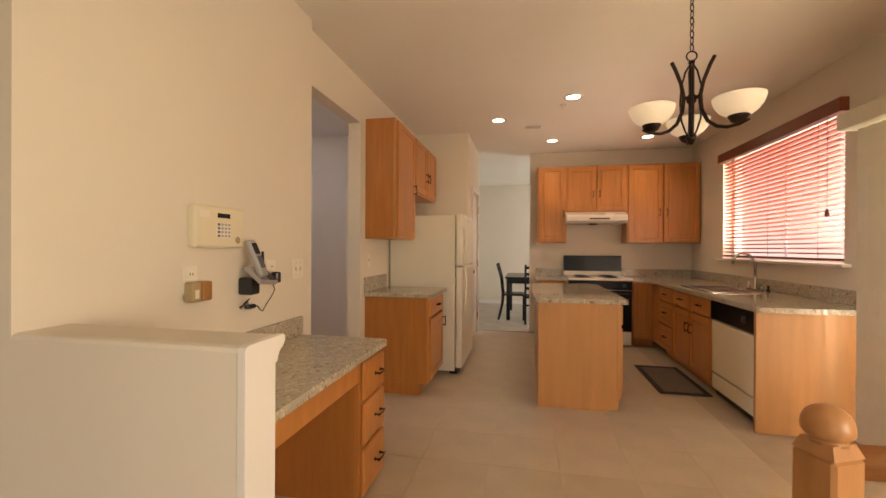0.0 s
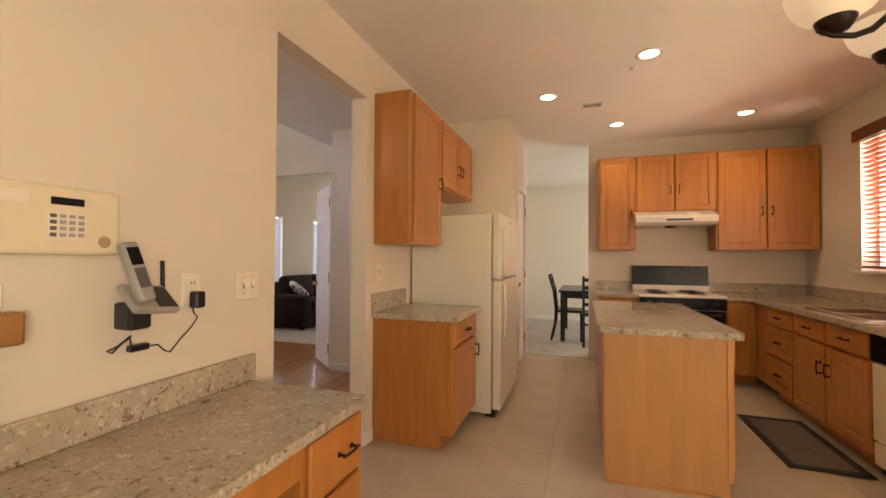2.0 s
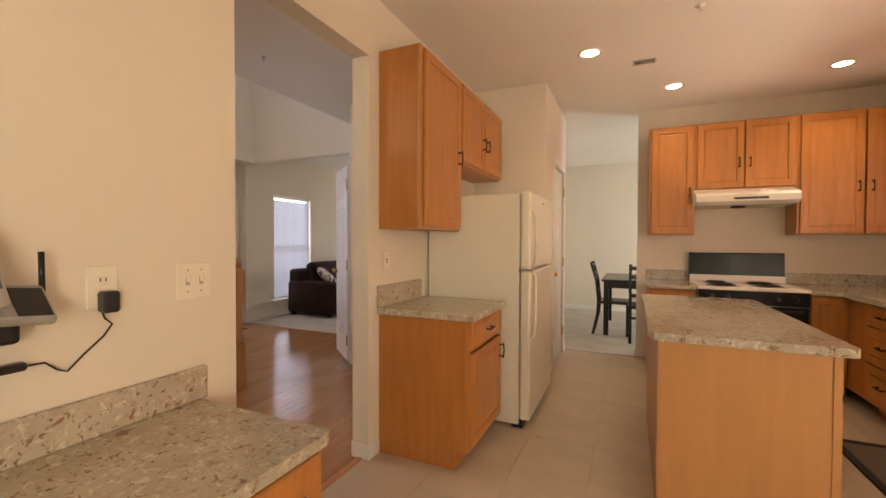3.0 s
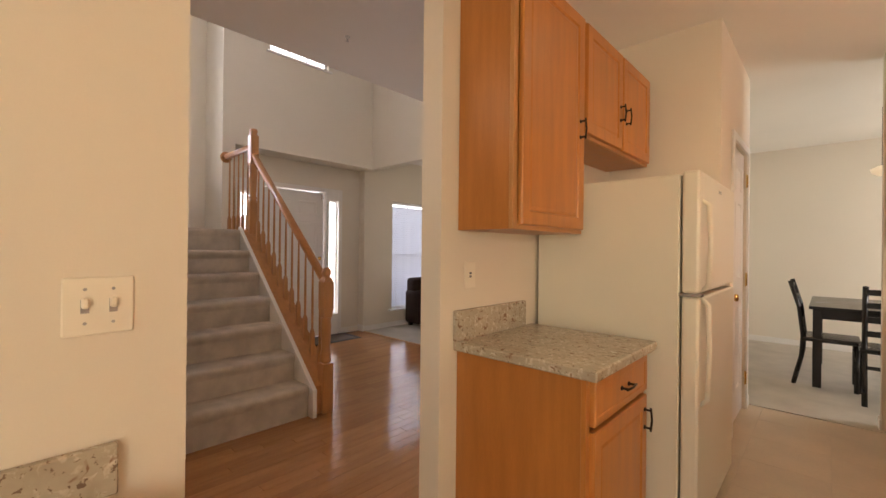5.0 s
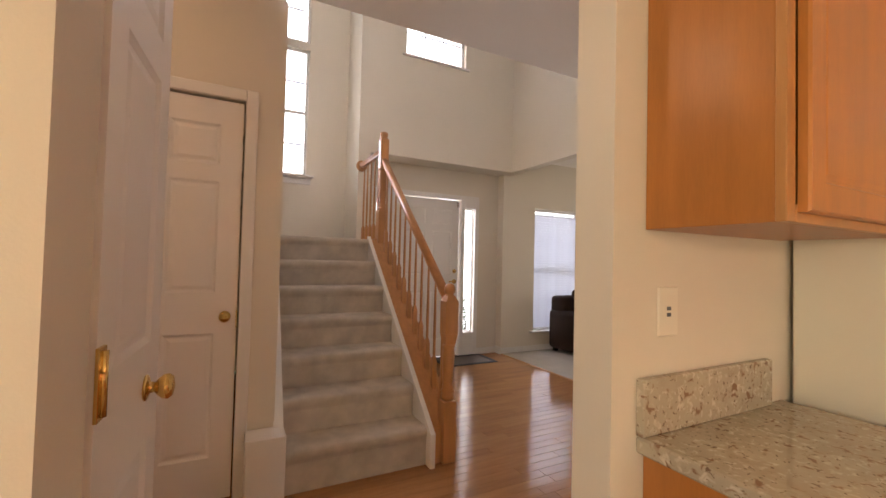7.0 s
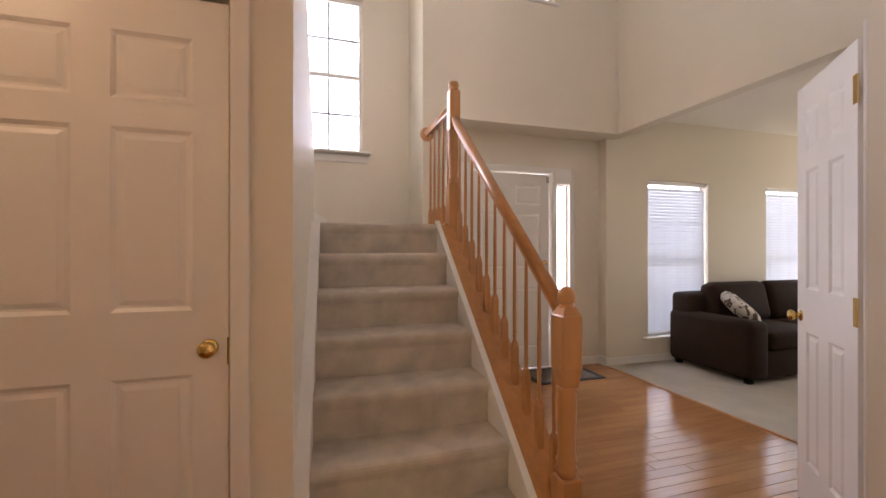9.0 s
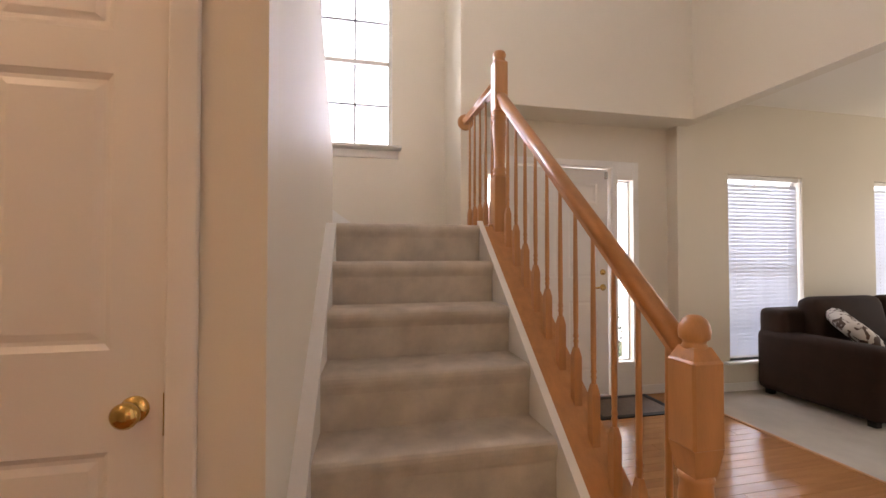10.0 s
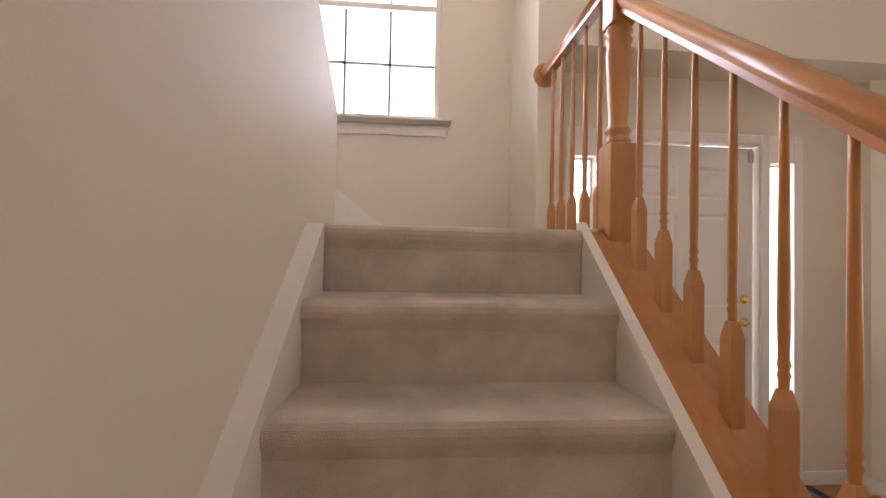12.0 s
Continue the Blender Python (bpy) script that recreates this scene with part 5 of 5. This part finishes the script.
part("newel_post", bm, NEWELW, rr, "square oak newel post with a domed cap", m=pose(0.606, 1.63, 0, 0, 0, 24))
hand_rail((0.645, 1.65, 0.87), (2.15, 1.76, 0.87), rr, "moulded oak handrail")
part("bottom_rail", B(0.0, 1.504, -0.02, 0.02, 0.06, 0.10), NEWELW, rr, m=pose(0.65, 1.65, 0, 0, 0, 4.2))
b0 = None
for k in range(11):
    m = pose(0.77 + 0.12 * k, 1.659 + 0.0088 * k, 0.10)
    b0 = part("baluster", baluster_mesh(0.748, 0.12), NEWELW, rr, m=m) if b0 is None else (share(b0, m) and b0)

# ---- foyer and living room ----


def mat(name, x0, x1, y0, y1, label):
    m = thing(name, pose(0, 0, 0), label, "mat")
    bm = bmesh.new()
    w = 0.05
    for a, b, c, d in ((x0, x1, y0, y0 + w), (x0, x1, y1 - w, y1), (x0, x0 + w, y0 + w, y1 - w), (x1 - w, x1, y0 + w, y1 - w)):
        box(bm, a, b, c, d, 0.0, 0.009, bevel=0.002)
    part("border", bm, RUBBER, m, "black rubber border")
    part("weave", B(x0 + w, x1 - w, y0 + w, y1 - w, 0.0, 0.006), MATWEAVE, m, "grey-brown woven centre")
    return m


mat("door_mat", -5.53, -5.07, 5.62, 6.36, "black-bordered grey door mat before the front door")
mat("kitchen_mat", 1.215, 1.64, 4.67, 5.56, "black-bordered brown mat along the sink cabinets")

so = thing("sofa", pose(-5.38, 7.44, 0), "dark brown velour sofa under the living room windows", "sofa")


def soft(x0, x1, y0, y1, z0, z1, r=0.05):
    bm = B(x0, x1, y0, y1, z0, z1, bevel=r, seg=3)
    for f in bm.faces:
        f.smooth = True
    return bm


part("base", soft(0.05, 0.92, 0.02, 2.15, 0.06, 0.32, 0.02), SOFA, so)
part("armrest", soft(0.0, 0.95, 0.0, 0.24, 0.05, 0.60, 0.06), SOFA, so)
part("armrest", soft(0.0, 0.95, 1.93, 2.17, 0.05, 0.60, 0.06), SOFA, so)
part("backrest", soft(0.0, 0.26, 0.03, 2.14, 0.30, 0.80, 0.06), SOFA, so)
for k in range(2):
    part("seat_cushion", soft(0.20, 0.96, 0.25 + 0.84 * k, 1.08 + 0.84 * k, 0.31, 0.49, 0.05), SOFA, so)
    bm = soft(-0.10, 0.10, 0.0, 0.83, 0.0, 0.45, 0.085)
    part("back_cushion", bm, SOFA, so, m=pose(0.33, 0.25 + 0.84 * k, 0.47, 0, -12, 0))
for x, y in ((0.08, 0.08), (0.86, 0.08), (0.08, 2.08), (0.86, 2.08)):
    part("foot", B(x - 0.03, x + 0.03, y - 0.03, y + 0.03, 0.0, 0.065, bevel=0.005), ESPRESSO, so)
for y, turn in ((7.86, 0.42), (9.20, -0.45)):
    bm = bmesh.new()
    bmesh.ops.create_uvsphere(bm, u_segments=24, v_segments=14, radius=1)
    for v in bm.verts:
        x, z = v.co.x, v.co.z
        s = 1 / max(abs(x), abs(z), 0.25) ** 0.55
        v.co = Vector((x * s * 0.19, v.co.y * 0.075, z * s * 0.19))
    for f in bm.faces:
        f.smooth = True
    c = part("cushion", bm, CUSHION, m=Matrix.Translation((-4.86, y, 0.66)) @ Vector((0.52, turn, 0.72)).to_track_quat("Y", "Z").to_matrix().to_4x4() @ Matrix.Rotation(radians(30), 4, "Y"))
    tagged(c, "white and brown mottled throw cushion on the sofa", "cushion", "cushions on the sofa")


def blinds_mini(y0, y1, z0, z1, x):
    b = thing("window_blind", pose(x, y0, z0), "lowered white slatted blind in the living room window", "blind", "living room blinds")
    w, h = y1 - y0, z1 - z0
    part("headrail", B(-0.02, 0.02, 0, w, h - 0.035, h, bevel=0.003), TRIM, b)
    part("bottom_rail", B(-0.013, 0.013, 0, w, 0.0, 0.016, bevel=0.003), TRIM, b)
    slat = None
    n = int((h - 0.06) / 0.036)
    for k in range(n):
        m = pose(0, w / 2, 0.03 + 0.036 * k, 0, 64, 0)
        slat = part("slat", B(-0.02, 0.02, -w / 2 + 0.003, w / 2 - 0.003, -0.0012, 0.0012), BLINDW, b, m=m) if slat is None else (share(slat, m) and slat)
    for y in (0.12, w - 0.12):
        part("ladder_cord", tube(bmesh.new(), [(0, y, 0.01), (0, y, h - 0.03)], 0.0012, 5), TRIM, b)


blinds_mini(7.215, 8.075, 0.31, 2.05, -5.465)
blinds_mini(9.055, 9.905, 0.31, 2.05, -5.465)

# smoke sprinkler on the hall ceiling
tagged(part("sprinkler_head", lathe(bmesh.new(), [(0.018, 0), (0.018, -0.006), (0.006, -0.012), (0.006, -0.03), (0.012, -0.032)], pose(-2.56, 4.40, 2.70), 12), STEEL), "small steel sprinkler head on the hall ceiling", "sprinkler")

hl = thing("hall_ceiling_light", pose(-2.3, 2.3, 2.70), "lit flush dome ceiling light in the hall", "ceiling light")
part("dome", lathe(bmesh.new(), [(0.14, -0.02), (0.13, -0.05), (0.09, -0.08), (0.02, -0.09)], seg=24), BOWL, hl)
part("base", lathe(bmesh.new(), [(0.15, 0), (0.15, -0.02)], seg=24), BRASS, hl)
s = new("hall_lamp", bpy.data.lights.new("hall_lamp", "POINT"))
s.data.energy, s.data.color, s.data.shadow_soft_size = 4.5, (1.0, 0.66, 0.42), 0.09
s.location = (-2.3, 2.3, 2.55)

# ---- floors in pieces ----
rng = random.Random(5)
TX, TY = 0.406, 0.406
tile_me = None
fl = thing("floor_kitchen", pose(0, 0, 0), "beige stone-look square floor tiles", "floor", kind="structure")
rest = bmesh.new()
for i in range(-3, 7):
    for j in range(-9, 19):
        x, y = WX - 0.02 + TX * i, -0.1 + TY * j
        x0, x1, y0, y1 = max(x, -1.42), min(x + TX, 2.36), max(y, -3.0), min(y + TY, 7.12)
        if x1 - x0 < 0.02 or y1 - y0 < 0.02:
            continue
        g = 0.0006
        full = abs(x1 - x0 - TX) < 1e-6 and abs(y1 - y0 - TY) < 1e-6
        if full and y0 > -0.6:
            m = pose(x0 + TX / 2, y0 + TY / 2, rng.uniform(-0.0001, 0.0001))
            if tile_me is None:
                tile_me = part("tile", B(-TX / 2 + g, TX / 2 - g, -TY / 2 + g, TY / 2 - g, -0.006, 0), VINYL, fl, m=m)
            else:
                share(tile_me, m)
        else:
            box(rest, x0 + g, x1 - g, y0 + g, y1 - g, -0.006, 0)
box(rest, -4.0, -1.425, -3.0, 1.6, -0.006, 0)
r = part("edge_tiles", rest, VINYL, fl)
r["kind"] = "stuff"
hf = thing("floor_hall", pose(0, 0, 0), "glossy honey oak strip floor running past the stairs", "floor", kind="structure")
W = 0.0765
lengths = (0.75, 1.0, 1.3, 1.7)
planks = {}
for k in range(56):
    x = -1.425 - W * (k + 0.5)
    y = 1.73 if x > -3.2 else 2.56
    if x < -5.52:
        break
    first = True
    while y < 6.635:
        ln = rng.choice(lengths)
        if first:
            ln = rng.uniform(0.3, 1.5)
        ln = min(ln, 6.635 - y)
        ln = round(ln, 3)
        if 6.635 - (y + ln) < 0.2:
            ln = 6.635 - y
        first = False
        m = pose(x, y + ln / 2, 0)
        key = round(ln, 3)
        if key in planks:
            share(planks[key], m)
        else:
            planks[key] = part("plank", B(-W / 2 + 0.0007, W / 2 - 0.0007, -ln / 2 + 0.0007, ln / 2 - 0.0007, -0.005, 0, bevel=0.001), PLANK, hf, m=m)
        y += ln
